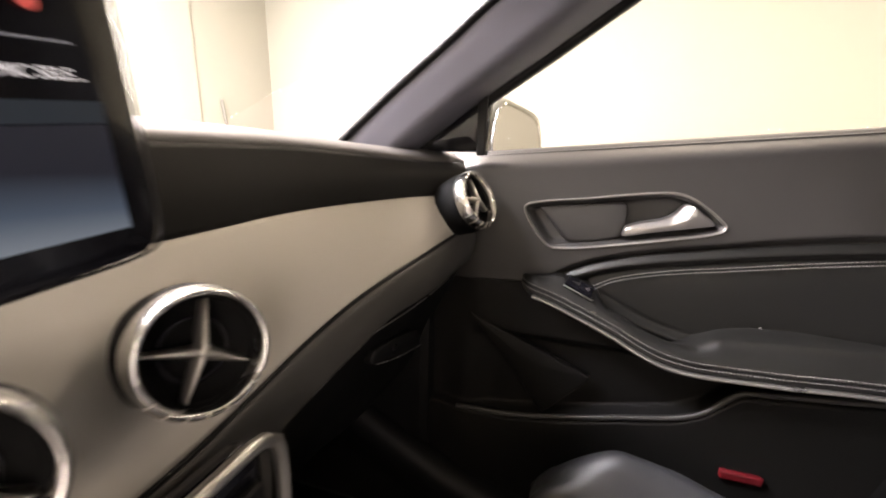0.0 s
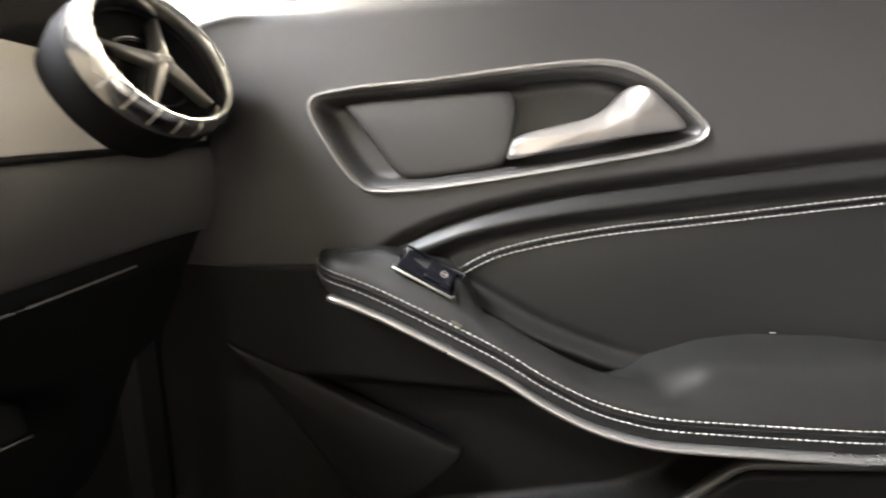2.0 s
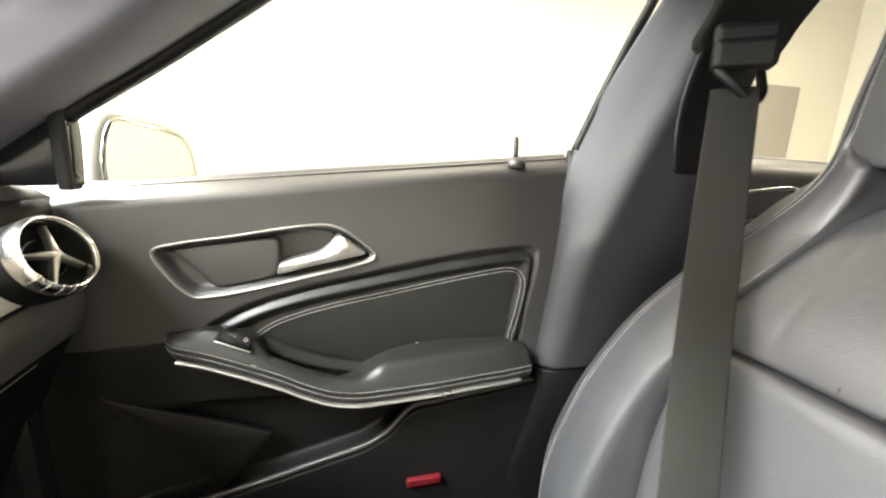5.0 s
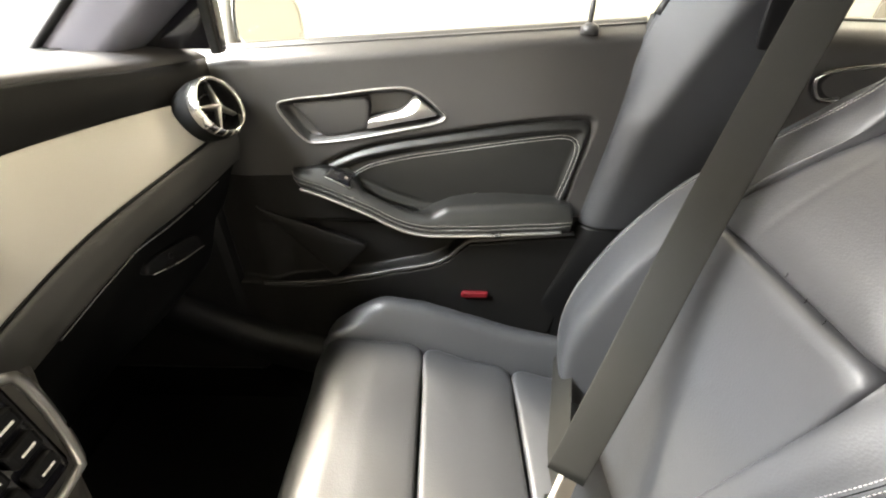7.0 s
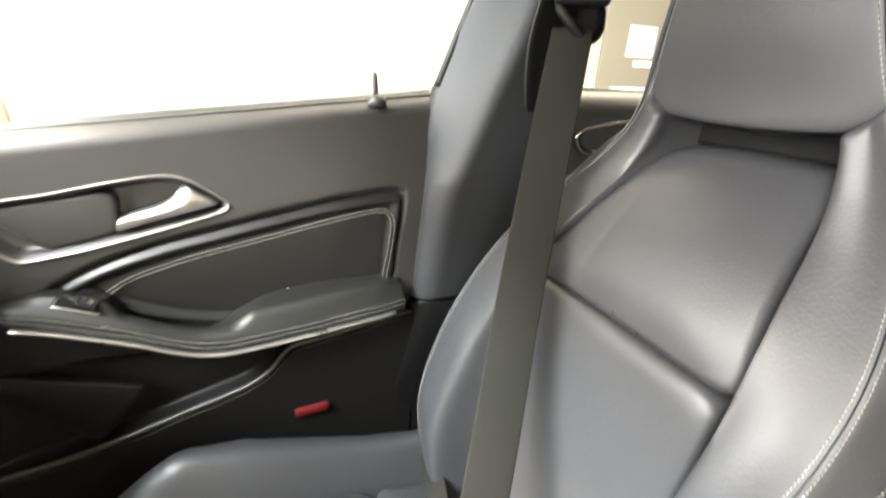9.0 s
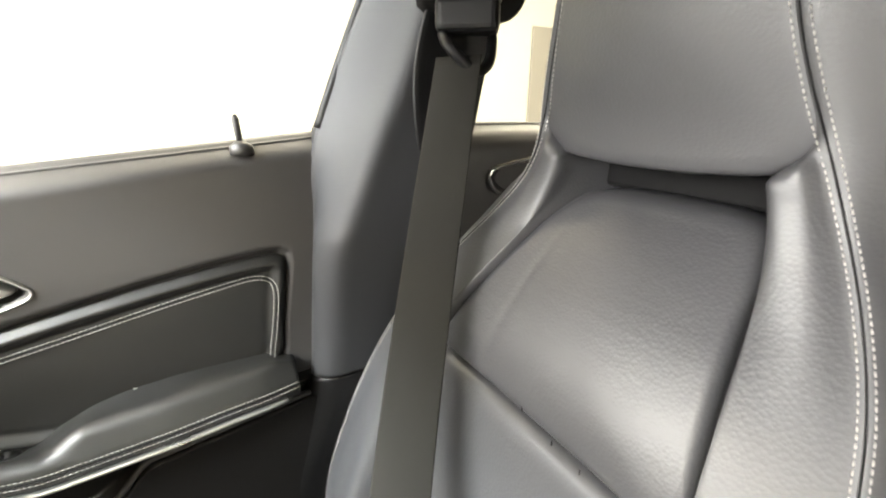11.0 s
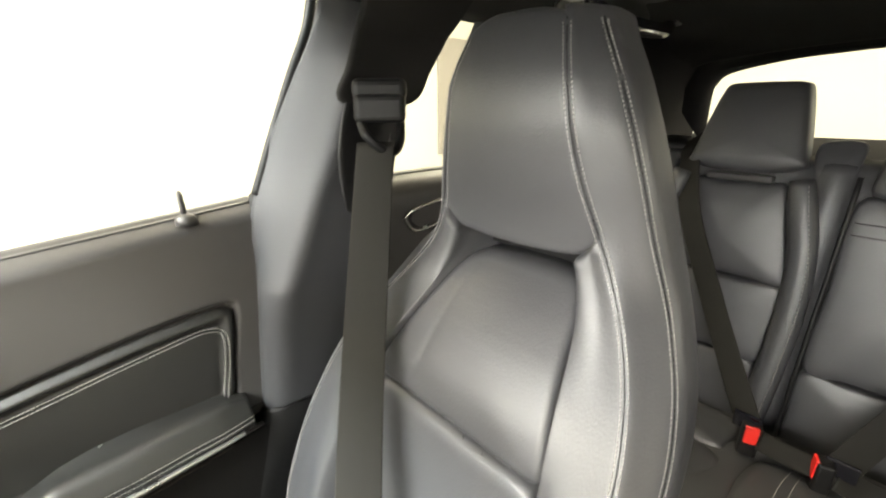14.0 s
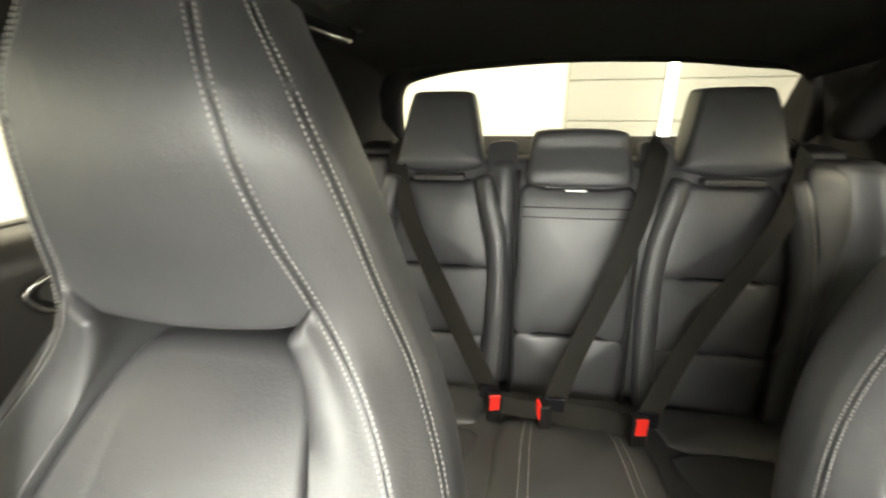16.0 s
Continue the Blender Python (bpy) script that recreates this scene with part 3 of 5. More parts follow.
def dashboard():
    d = thing("dashboard", (C, .2, .6), "dark dashboard with satin silver trim and round air vents", "dashboard")
    xs = np.linspace(-.72, .765, 34)
    top, silver, low, glove = [], [], [], []
    for x in xs:
        ty, tz, ly, lz, gy, gz = (at_x(t, x) for t in (TOP_Y, TOP_Z, LOW_Y, LOW_Z, GLOVE_Y, GLOVE_Z))
        rise = .012 * (1 - ((x - C) / .75) ** 2) + .014 * (1 - float(ease(np.array(x), .42, .70)))
        top.append([(x, .75, .90), (x, .55, .922 + rise), (x, .38, .930 + rise), (x, ty + .10, .928 + rise), (x, ty + .040, .921 + rise), (x, ty + .016, .909 + rise), (x, ty + .004, .895), (x, ty, tz)])
        silver.append([(x, ty + (ly - ty) * k - .032 * k * (1 - k), tz + (lz - tz) * k) for k in (0, .2, .4, .6, .8, 1)])
        low.append([(x, ly + .004, lz - .002), (x, ly - .004, lz - .006), (x, (ly + gy) / 2 - .008, (lz + gz) / 2), (x, gy - .002, gz + .004), (x, gy + .006, gz)])
        glove.append([(x, gy + .008, gz + .001), (x, gy + .02, gz - .02), (x, gy + .06, gz - .10), (x, gy + .14, gz - .25), (x, .45, .34)])
    part("dash_top", loft([q[:6] for q in top], 40, 90), DASH_TOP, d, "dark brown-grey moulded dash top", thick=.006, face=(0, -.3, 1))
    # lower part of the dash roll, its shade given by a blacker material
    part("shaded_fascia", loft([[(q[5][0], q[5][1] - .0005, q[5][2] - .001), q[6], q[7]] for q in top], 14, 90), LOWER, d, "dash roll blackened as shade between dash top and silver trim", thick=.006, face=(0, -1, 0))
    part("silver_trim", loft(silver, 26, 90), SILVER, d, "satin silver trim panel", thick=.004, face=(0, -1, 0))
    part("lower_dash", loft(low, 20, 90), BAND, d, thick=.004, face=(0, -1, 0))
    part("glove_box", loft(glove, 20, 90), BLACK, d, "black glove box", thick=.004, face=(0, -1, 0))
    seam = crv([(x, at_x(LOW_Y, x) - .0005, at_x(LOW_Z, x) - .001) for x in np.linspace(.1, .76, 12)], 80)
    part("trim_joint", tube(seam, .0022, 8), BLACK, d)
    g = crv([(x, at_x(GLOVE_Y, x) + .0155, at_x(GLOVE_Z, x) - .016) for x in np.linspace(.40, .69, 10)], 60)
    part("glove_box_edge", tube(g, .0008, 8), SATIN, d)
    la = part("glove_box_latch", pillow([(.543, .651), (.585, .645), (.628, .643), (.633, .650), (.625, .668), (.585, .675), (.55, .672), (.541, .662)], .012, .002, .003, lambda u, v, h: (u, at_x(GLOVE_Y, u) + .030 - h, v), n=60), BLACK, d, "black glove box latch with a bright lower edge")
    part("latch_edge", tube(crv([(.543, at_x(GLOVE_Y, .543) + .027, .652), (.585, at_x(GLOVE_Y, .585) + .027, .646), (.630, at_x(GLOVE_Y, .63) + .027, .644)], 14), .0008, 6), SATIN, la)
    part("lock_cap", tube([(.574, at_x(GLOVE_Y, .574) + .029, .664), (.574, at_x(GLOVE_Y, .574) + .0255, .664)], .0045, 12, (0, 0, 1)), BLACK, la)
    part("defroster_grille", box(.50, .70, .195, .222, .930, .9345, .002), BLACK, d)
    return d


def air_vent(parent, centre, heading, tilt, r, deep):
    """A round vent: tube, ring and a four-armed star before dark slats."""
    m = Matrix.Translation(centre) @ Matrix.Rotation(radians(heading), 4, "Z") @ Matrix.Rotation(radians(tilt), 4, "X")

    def turned(profile, n=40):
        rows = [[m @ Vector((q * math.cos(a), -h, q * math.sin(a))) for a in np.linspace(0, 2 * math.pi, n, endpoint=False)] for q, h in profile]
        return grid(rows, round_u=True)

    v = part("air_vent", turned([(r * .98, -deep), (r * 1.06, -deep * .5), (r * 1.05, -.012), (r * 1.0, -.006), (r * .80, -.006)]), THROAT, parent, "round air vent with a silver ring and star")
    part("vent_ring", turned([(r * 1.02, -.010), (r * 1.04, -.004), (r * 1.02, .003), (r * .96, .008), (r * .92, .009), (r * .88, .006), (r * .86, -.001), (r * .86, -.006)]), CHROME, v, "knurled satin chrome ring")
    marks = []
    for k in range(5):
        a = radians(208 + k * 17)
        marks.append(tube([m @ Vector((q * math.cos(a), -h, q * math.sin(a))) for q, h in ((r * 1.035, -.004), (r * 1.0, .006), (r * .9, .0095))], .0006, 5, tuple(m.to_3x3() @ Vector((1, .3, .2)))))
    part("ring_marks", merged(*marks), SILVER, v)
    part("throat", turned([(r * .87, -.003), (r * .82, -.010), (r * .5, -.015), (r * .02, -.016)]), THROAT, v)
    part("inner_ring", turned([(r * .52, -.014), (r * .55, -.012), (r * .5, -.011), (r * .47, -.013)]), GLOSS, v)
    for k, a in enumerate((72, 166, 246, 328)):
        a = radians(a)
        c, s = math.cos(a), math.sin(a)
        rows = []
        for t in np.linspace(0, 1, 8):
            q, w, h = r * (.04 + .78 * t), r * (.085 * (1 - t) + .045), .003 * (1 - t) - .006 * t
            o = [(-w, h - .006), (-w * .4, h + .001), (0, h + .003), (w * .4, h + .001), (w, h - .006)]
            rows.append([m @ Vector((q * c - e * s, -f, q * s + e * c)) for e, f in o])
        part("star_arm", grid(rows, round_u=True, cap=True), HANDLE, v)
    part("star_hub", turned([(.001, .006), (r * .07, .0055), (r * .11, .002), (r * .12, -.004)], 20), HANDLE, v)
    return v


DASH = dashboard()
VENT = (.680, .0208, .8590)
air_vent(DASH, VENT, -16, -24, .0412, .045)
air_vent(DASH, (.269, .085, .815), -20, -12, .0375, .035)
air_vent(DASH, (.160, .088, .812), -18, -12, .0375, .03)


def screen_picture():
    """The glowing map: pale below, fading to dark blue above and to the side."""
    mat = emitter("screen_glow", (.1, .15, .2), .5)
    nt = mat.node_tree
    co = nt.nodes.new("ShaderNodeTexCoord")
    xyz = nt.nodes.new("ShaderNodeSeparateXYZ")
    nt.links.new(co.outputs["Generated"], xyz.inputs[0])
    mul = nt.nodes.new("ShaderNodeMath")
    mul.operation = "MULTIPLY_ADD"
    mul.inputs[1].default_value, mul.inputs[2].default_value = .45, 0
    nt.links.new(xyz.outputs[0], mul.inputs[0])
    add = nt.nodes.new("ShaderNodeMath")
    nt.links.new(mul.outputs[0], add.inputs[0])
    nt.links.new(xyz.outputs[2], add.inputs[1])
    ramp = nt.nodes.new("ShaderNodeValToRGB")
    ramp.color_ramp.elements[0].position, ramp.color_ramp.elements[0].color = .25, (.42, .52, .58, 1)
    ramp.color_ramp.elements[1].position, ramp.color_ramp.elements[1].color = 1.0, (.012, .018, .035, 1)
    e = ramp.color_ramp.elements.new(.65)
    e.color = (.10, .16, .23, 1)
    nt.links.new(add.outputs[0], ramp.inputs[0])
    nt.links.new(ramp.outputs[0], nt.nodes["Principled BSDF"].inputs["Emission Color"])
    nt.nodes["Principled BSDF"].inputs["Base Color"].default_value = (.01, .01, .012, 1)
    return mat


def display():
    glow = screen_picture()
    s = thing("display_screen", (.15, .09, .885), "black tablet display glowing with a blue menu", "screen")
    hull = [(.02, .885), (.02, 1.03), (.13, 1.032), (.235, 1.03), (.244, 1.022), (.247, 1.0), (.248, .94), (.248, .905), (.246, .892), (.239, .886), (.2, .884), (.12, .884)]
    part("housing", pillow(hull, .012, 0, .002, lambda u, v, h: (u, .080 - h, v), n=120, centre=(.13, .955)), GLOSS, s)
    part("picture", box(.05, .2335, .0780, .0788, .900, .944, 0), glow, s, "blue-grey glowing picture")
    part("picture", box(.05, .2335, .0780, .0788, .9445, .953, 0), emitter("screen_dark", (.012, .02, .03), .5), s)
    part("divider", box(.05, .228, .0780, .0787, .9735, .9741, 0), emitter("screen_line", (.25, .27, .3), .4), s)
    part("frame_edge", tube(crv([(.10, .081, .8838), (.20, .080, .8838), (.239, .080, .8855), (.2475, .080, .892), (.249, .080, .905), (.249, .080, .94), (.248, .080, 1.0), (.245, .080, 1.03)], 60), .0008, 6, (0, -1, 0)), GLOSS, s)
    txt = bpy.data.curves.new("menu_text", "FONT")
    txt.body, txt.size, txt.extrude, txt.align_x = "MIC SELE...", .0060, .0002, "RIGHT"
    o = new("menu_text", txt)
    bpy.context.view_layer.update()
    me = bpy.data.meshes.new_from_object(o)
    bpy.data.objects.remove(o)
    me.materials.append(emitter("screen_white", (.75, .78, .82), .6))
    t = new("menu_text", me)
    t.parent, t.matrix_parent_inverse = s, s.matrix_basis.inverted()
    t.matrix_basis = pose(.2295, .0778, .9605, 90, 0, 0)
    s.matrix_basis = Matrix.Translation((.248, .08, .89)) @ Matrix.Rotation(radians(-4), 4, "Y") @ Matrix.Translation((-.245, -.08, -.894)) @ s.matrix_basis
    part("menu_icon", tube([(.2135, .0788, .980), (.2135, .0778, .980)], .0032, 16, (0, 0, 1)), emitter("screen_red", (.6, .1, .08), .5), s)


display()


def climate_panel():
    c = thing("climate_panel", (.2, .04, .65), "black button panel in a satin chrome frame below the vents", "control panel")
    part("panel", box(-.10, .297, .072, .10, .60, .738, .012, 3), GLOSS, c)
    fr = crv([(-.1, .068, .741), (.1, .068, .742), (.27, .068, .744), (.292, .068, .742), (.302, .067, .732), (.305, .067, .70), (.302, .068, .64), (.296, .068, .61), (.28, .066, .598), (.1, .06, .596), (-.1, .06, .596)], 80)
    part("frame", sweep(fr, [(-.004, -.004), (.004, -.004), (.005, .002), (0, .005), (-.005, .002)], (0, -1, 0)), SATIN, c, "satin chrome frame")
    for i in range(4):
        for j in range(3):
            b = part("button", box(.146 + i * .036, .176 + i * .036, .062, .074, .628 + j * .034, .651 + j * .034, .004), BLACK, c)
            part("symbol", box(.154 + i * .036, .168 + i * .036, .0608, .0616, .638 + j * .034, .6405 + j * .034, 0), PAPER, b)
    k = thing("centre_console", (C, -.4, .3), "dark centre console between the front seats", "console")
    part("side", loft([[(x, .30, .28), (x, .12, .28), (x, -.2, .28), (x, -.95, .28)] if i == 0 else
                       [(x, .30, .62), (x, .08, .60), (x, -.12, .46), (x, -.95, .44)] for i, x in enumerate((.255, .235))], 40, 6), SOFT, k, thick=.01)
    part("top", loft([[(.236, y, z) for y, z in ((.08, .60), (-.12, .46), (-.95, .44))], [(C, y, z + .01) for y, z in ((.08, .60), (-.12, .46), (-.95, .44))], [(-.17, y, z) for y, z in ((.08, .60), (-.12, .46), (-.95, .44))]], 30, 10), GLOSS, k, thick=.01)
    col = []
    for z, xr, yf in ((.40, .282, .085), (.46, .290, .085), (.52, .302, .085), (.58, .318, .088), (.635, .336, .094), (.675, .354, .106), (.70, .374, .120)):
        col.append([(.02, yf, z), (.15, yf, z), (.27, yf - .004, z), (xr - .03, yf - .002, z), (xr - .008, yf + .01, z), (xr, yf + .035, z), (xr, .30, z)])
    part("column", loft(col, 40, 20), BAND, k, thick=.004, face=(0, -1, 0))


climate_panel()

# ---------------------------------------------------------------- car body: floor, roof, pillars, glass


def car_body():
    fl = thing("car_floor", (C, -.7, .18), "black carpeted car floor", "car floor", kind="structure")
    part("carpet", box(-.75, .80, -1.75, .75, .15, .18, .005), CARPET, fl)
    part("floor_mat", box(.28, .66, -.10, .40, .181, .192, .004), CARPET, fl, "dark floor mat")
    part("sill_trim", sweep(crv([(.74, .25, .44), (.735, .1, .36), (.725, -.05, .315), (.72, -.2, .30), (.72, -.62, .30)], 40), [(-.04, -.06), (.05, -.06), (.05, .015), (.02, .028), (-.03, .02)], (0, 0, 1)), BLACK, fl)
    part("kick_panel", box(.72, .76, .10, .55, .2, .80, .02), BLACK, fl)
    part("firewall", box(-.75, .8, .55, .6, .15, .9, .01), BLACK, fl)
    part("outer_panel", box(C + .79, C + .81, -1.9, .8, .12, .90, .004), CAR_PAINT, fl)
    part("outer_panel", box(C - .81, C - .79, -1.9, -.8, .12, .90, .004), CAR_PAINT, fl)
    part("boot_wall", box(-.8, .86, -2.45, -2.43, .15, .99, .004), BLACK, fl)
    bon = [[(x, .75, .90), (x, 1.1, .90), (x, 1.5, .86), (x, 1.75, .74), (x, 1.82, .5)] for x in np.linspace(-.82, .88, 9)]
    part("bonnet", loft(bon, 30, 20), CAR_PAINT, fl, "white bonnet", thick=.01)

    rf = thing("roof_lining", (C, -.9, 1.28), "black fabric roof lining", "ceiling", kind="structure")
    rows = []
    for y, zc, hw in ((-.12, 1.215, .50), (-.3, 1.27, .54), (-.6, 1.30, .575), (-.9, 1.305, .585), (-1.2, 1.30, .58), (-1.5, 1.28, .57), (-1.72, 1.255, .555), (-1.80, 1.242, .55)):
        rows.append([(C + hw * u, y, zc - .035 * abs(u) ** 2.5 - (.03 if abs(u) > .95 else 0)) for u in (-1.06, -.95, -.7, -.4, 0, .4, .7, .95, 1.06)])
    part("lining", loft(rows, 60, 50), ROOF, rf, thick=.02, face=(0, 0, -1))

    for s in (1, -1):
        # A-pillar: outer and inner edge
        def P(x, y, z):
            return (C + s * (x - C), y, z)
        ap = thing("a_pillar", P(.70, .1, .93), "dark grey windscreen pillar trim", "pillar", "windscreen pillars", "structure")
        k1 = [(.64, .235, .925), (.638, .218, .939), (.642, .137, 1.007), (.64, .058, 1.066), (.632, -.006, 1.112), (.60, -.15, 1.19), (.56, -.30, 1.245)]
        k2 = [(.70, .15, .915), (.705, .131, .925), (.712, .03, 1.0), (.71, -.067, 1.064), (.70, -.145, 1.115), (.67, -.27, 1.19), (.63, -.40, 1.245)]
        k1, k2 = [(x + .024, y, z - .003) for x, y, z in k1], [(x + .024, y, z + .001) for x, y, z in k2]
        sec = []
        for a, b in zip(k1, k2):
            a, b = np.array(a), np.array(b)
            m = (a + b) / 2 + np.array((-.022, -.022, -.008))
            q = a * .7 + b * .3 + np.array((-.016, -.016, -.004))
            w = a * .25 + b * .75 + np.array((-.013, -.014, -.006))
            bk = (a + b) / 2 + np.array((.035, .03, .02))
            sec.append([P(*v) for v in (a, q, m, w, b, b + (.02, .005, .01), bk, a + (.02, .012, .01))])
        # paler than the centre pillar: the light on its face is in the colour
        part("trim", loft(sec, 40, 50, True, True), PILLAR_LIT, ap)
        part("screen_seal", tube(crv([P(x - .001, y + .004, z + .004) for x, y, z in k1], 50), .006, 8, (1, 0, 0)), BLACK, ap)
        part("door_seal", tube(crv([P(x + .012, y - .002, z + .0) for x, y, z in k2], 50), .011, 8, (1, 0, 0)), BLACK, ap)
        # sail triangle with its bar
        sail = [(.145, .93), (.03, .925), (.022, .93), (.018, .985), (.022, .998), (.05, .985)]
        part("sail_panel", pillow(sail, .02, .002, .004, lambda u, v, h: P(.735 - h, u, v), n=50, centre=(.05, .95)), GLOSS, ap)
        part("sail_bar", box(*sorted((P(.728, 0, 0)[0], P(.752, 0, 0)[0])), .022, .036, .92, 1.008, .003), BLACK, ap)

        # roof rail from A to C pillar, over the doors
        rail = crv([P(*v) for v in ((.60, -.15, 1.195), (.615, -.30, 1.235), (.64, -.45, 1.258), (.665, -.72, 1.268), (.665, -1.0, 1.275), (.655, -1.2, 1.268), (.64, -1.35, 1.24), (.63, -1.50, 1.17), (.64, -1.62, 1.05))], 80)
        part("roof_rail", sweep(rail, [(-.06, .03), (-.05, -.012), (-.01, -.022), (.022, -.012), (.03, .02), (0, .04)], (0, 0, 1)), ROOF, ap)

        # B-pillar
        bp = thing("b_pillar", P(.70, -.68, .4), "dark grey centre pillar trim with belt guide", "pillar", "centre pillars", "structure")
        def ring(z, yf, yr, yk, xk):
            xf = .752 if z < 1.1 else .747 - (z - 1.1) * .3
            return [P(*v) for v in ((xf, yf, z), (xf - .012, yf - .001, z), (max(xk + .010, xk + .4 * (xf - xk)), yk + .010, z), (xk, yk - .010, z), (xk - .004, yk - .045, z), (xk - .006, (yk + yr) / 2 - .02, z), (xk + .004, yr + .012, z), (xk + .03, yr, z), (xf, yr - .01, z), (xf + .03, (yf + yr) / 2, z))]
        upper = ((.648, -.567, -.782, -.578, .706), (.70, -.572, -.785, -.584, .698), (.78, -.582, -.79, -.588, .684), (.845, -.590, -.793, -.594, .671), (.875, -.594, -.794, -.605, .667), (.93, -.603, -.797, -.628, .665), (.98, -.615, -.80, -.650, .664), (1.05, -.644, -.812, -.684, .661), (1.14, -.685, -.842, -.722, .655), (1.20, -.712, -.875, -.76, .645), (1.255, -.725, -.93, -.80, .62))
        lower = ((.30, -.40, -.72, -.405, .726), (.38, -.458, -.73, -.463, .724), (.45, -.495, -.745, -.50, .720), (.52, -.530, -.765, -.535, .716), (.60, -.556, -.775, -.563, .712), (.644, -.565, -.781, -.574, .710))
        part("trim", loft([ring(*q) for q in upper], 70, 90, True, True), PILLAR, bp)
        part("lower_trim", loft([ring(*q) for q in lower], 60, 50, True, True), BLACK, bp, "black lower pillar trim")
        rec = [(-.705, .97), (-.70, 1.05), (-.722, 1.13), (-.745, 1.15), (-.815, 1.152), (-.825, 1.13), (-.80, 1.05), (-.785, .98), (-.77, .962), (-.72, .958)]
        part("belt_recess", pillow(rec, .004, .0, .003, lambda u, v, h: P(float(np.interp(v, [.95, 1.05, 1.16], [.657, .654, .650])) - .004 - h, u, v), n=70), BLACK, bp)
        cov = [(-.708, 1.115), (-.722, 1.16), (-.738, 1.22), (-.745, 1.265), (-.84, 1.27), (-.925, 1.268), (-.89, 1.20), (-.862, 1.155), (-.838, 1.115), (-.78, 1.105)]
        part("fabric_cover", pillow(cov, .012, .002, .005, lambda u, v, h: P(float(np.interp(v, [1.10, 1.20, 1.28], [.654, .640, .605])) - .006 - h, u, v), n=70), ROOF, bp)
        part("seal", tube(crv([P(.752, y, z) for y, z in ((-.615, .985), (-.648, 1.06), (-.69, 1.15), (-.72, 1.21), (-.735, 1.26))], 30), .008, 8, (1, 0, 0)), BLACK, bp)

        # rear door upper trim and its window edge
        rd = thing("rear_door", P(.73, -1.1, .4), "black rear door trim with a chrome handle", "car door", "rear doors")
        rows = []
        for t in np.linspace(0, 1, 40):
            row = []
            for y in np.linspace(-.80, -1.62, 40):
                top = .985 - .015 * ease(-y, .9, 1.5)
                z = .30 + (top - .30) * t
                row.append(P(.725 + .03 * float(ease(z, top - .04, top)) ** 2 - .05 * float(ease(-y, 1.25, 1.6)), y, z))
            rows.append(row)
        part("trim_panel", grid(rows), SOFT, rd, thick=.004)
        part("window_ledge", loft([[P(q - .05 * float(ease(-y, 1.25, 1.6)), y, .985 + e - .015 * float(ease(-y, .9, 1.5))) for q, e in ((.755, -.001), (.758, .003), (.77, .004), (.785, 0), (.787, -.012))] for y in np.linspace(-.8, -1.62, 20)], 12, 30), SOFT, rd, thick=.002)
        hb = crv([(-.866, .905), (-.872, .918), (-.90, .925), (-.96, .932), (-1.03, .935), (-1.06, .915), (-1.03, .895), (-.93, .883), (-.885, .882)], 70, True)
        hs = part("handle_surround", sweep([P(.722, y, z) for y, z in hb], circle(.0042, 8), (1, 0, 0), closed=True), CHROME, rd)
        part("recess", pillow([tuple(v) for v in hb[::4]], .01, -.012, .002, lambda u, v, h: P(.722 - h, u, v), n=60), BLACK, hs)
        # C pillar
        cp = thing("c_pillar", P(.66, -1.6, .9), "black lined rear pillar", "pillar", "rear pillars", "structure")
        wide = 0 if s == 1 else .075
        sec = [[P(*v) for v in ((.70, -1.28, 1.27), (.69, -1.36, 1.22), (.68, -1.44, 1.12), (.675, -1.50, 1.0), (.675, -1.52, .9))],
               [P(v[0] + wide * .5, *v[1:]) for v in ((.60, -1.40, 1.275), (.61, -1.50, 1.21), (.63, -1.58, 1.11), (.645, -1.64, 1.0), (.65, -1.64, .9))],
               [P(v[0] + wide, *v[1:]) for v in ((.555, -1.78, 1.235), (.575, -1.86, 1.19), (.60, -1.95, 1.12), (.63, -2.05, 1.03), (.64, -2.05, .9))],
               [P(v[0] + wide, *v[1:]) for v in ((.56, -1.84, 1.24), (.59, -1.93, 1.19), (.62, -2.02, 1.12), (.65, -2.12, 1.03), (.66, -2.1, .9))]]
        part("lining", loft(sec, 30, 24), ROOF, cp, thick=.01)
        # grab handle
        gh = thing("grab_handle", P(.55, -1.2, 1.22), "black folding grab handle under the roof edge", "handle", "grab handles")
        gp = crv([P(*v) for v in ((.530, -1.09, 1.285), (.515, -1.105, 1.258), (.508, -1.16, 1.242), (.506, -1.34, 1.244), (.512, -1.41, 1.260), (.525, -1.43, 1.285))], 40)
        part("grip", sweep(gp, circle(.016, 14, .75), (1, 0, 0)), GLOSS, gh)
        part("backing", pillow([(-1.07, .46), (-1.07, .56), (-1.12, .575), (-1.40, .575), (-1.45, .56), (-1.45, .46), (-1.40, .445), (-1.12, .445)], .012, .004, .006, lambda u, v, h: P(v, u, 1.282 - .35 * max(0.0, v - .5) - h), n=50), BLACK, gh)
        for yy in (-1.06, -1.42):
            part("mount", box(*sorted((P(.495, 0, 0)[0], P(.545, 0, 0)[0])), yy - .022, yy + .022, 1.262, 1.295, .006), BLACK, gh)

    sh = thing("rear_shelf", (C, -1.9, .99), "dark fabric parcel shelf behind the rear seat", "shelf")
    part("board", loft([[(x, -1.52, .975), (x, -1.58, .992), (x, -1.9, 1.0), (x, -2.36, .995)] for x in np.linspace(-.62, .68, 7)], 20, 14), CARPET, sh, thick=.02)
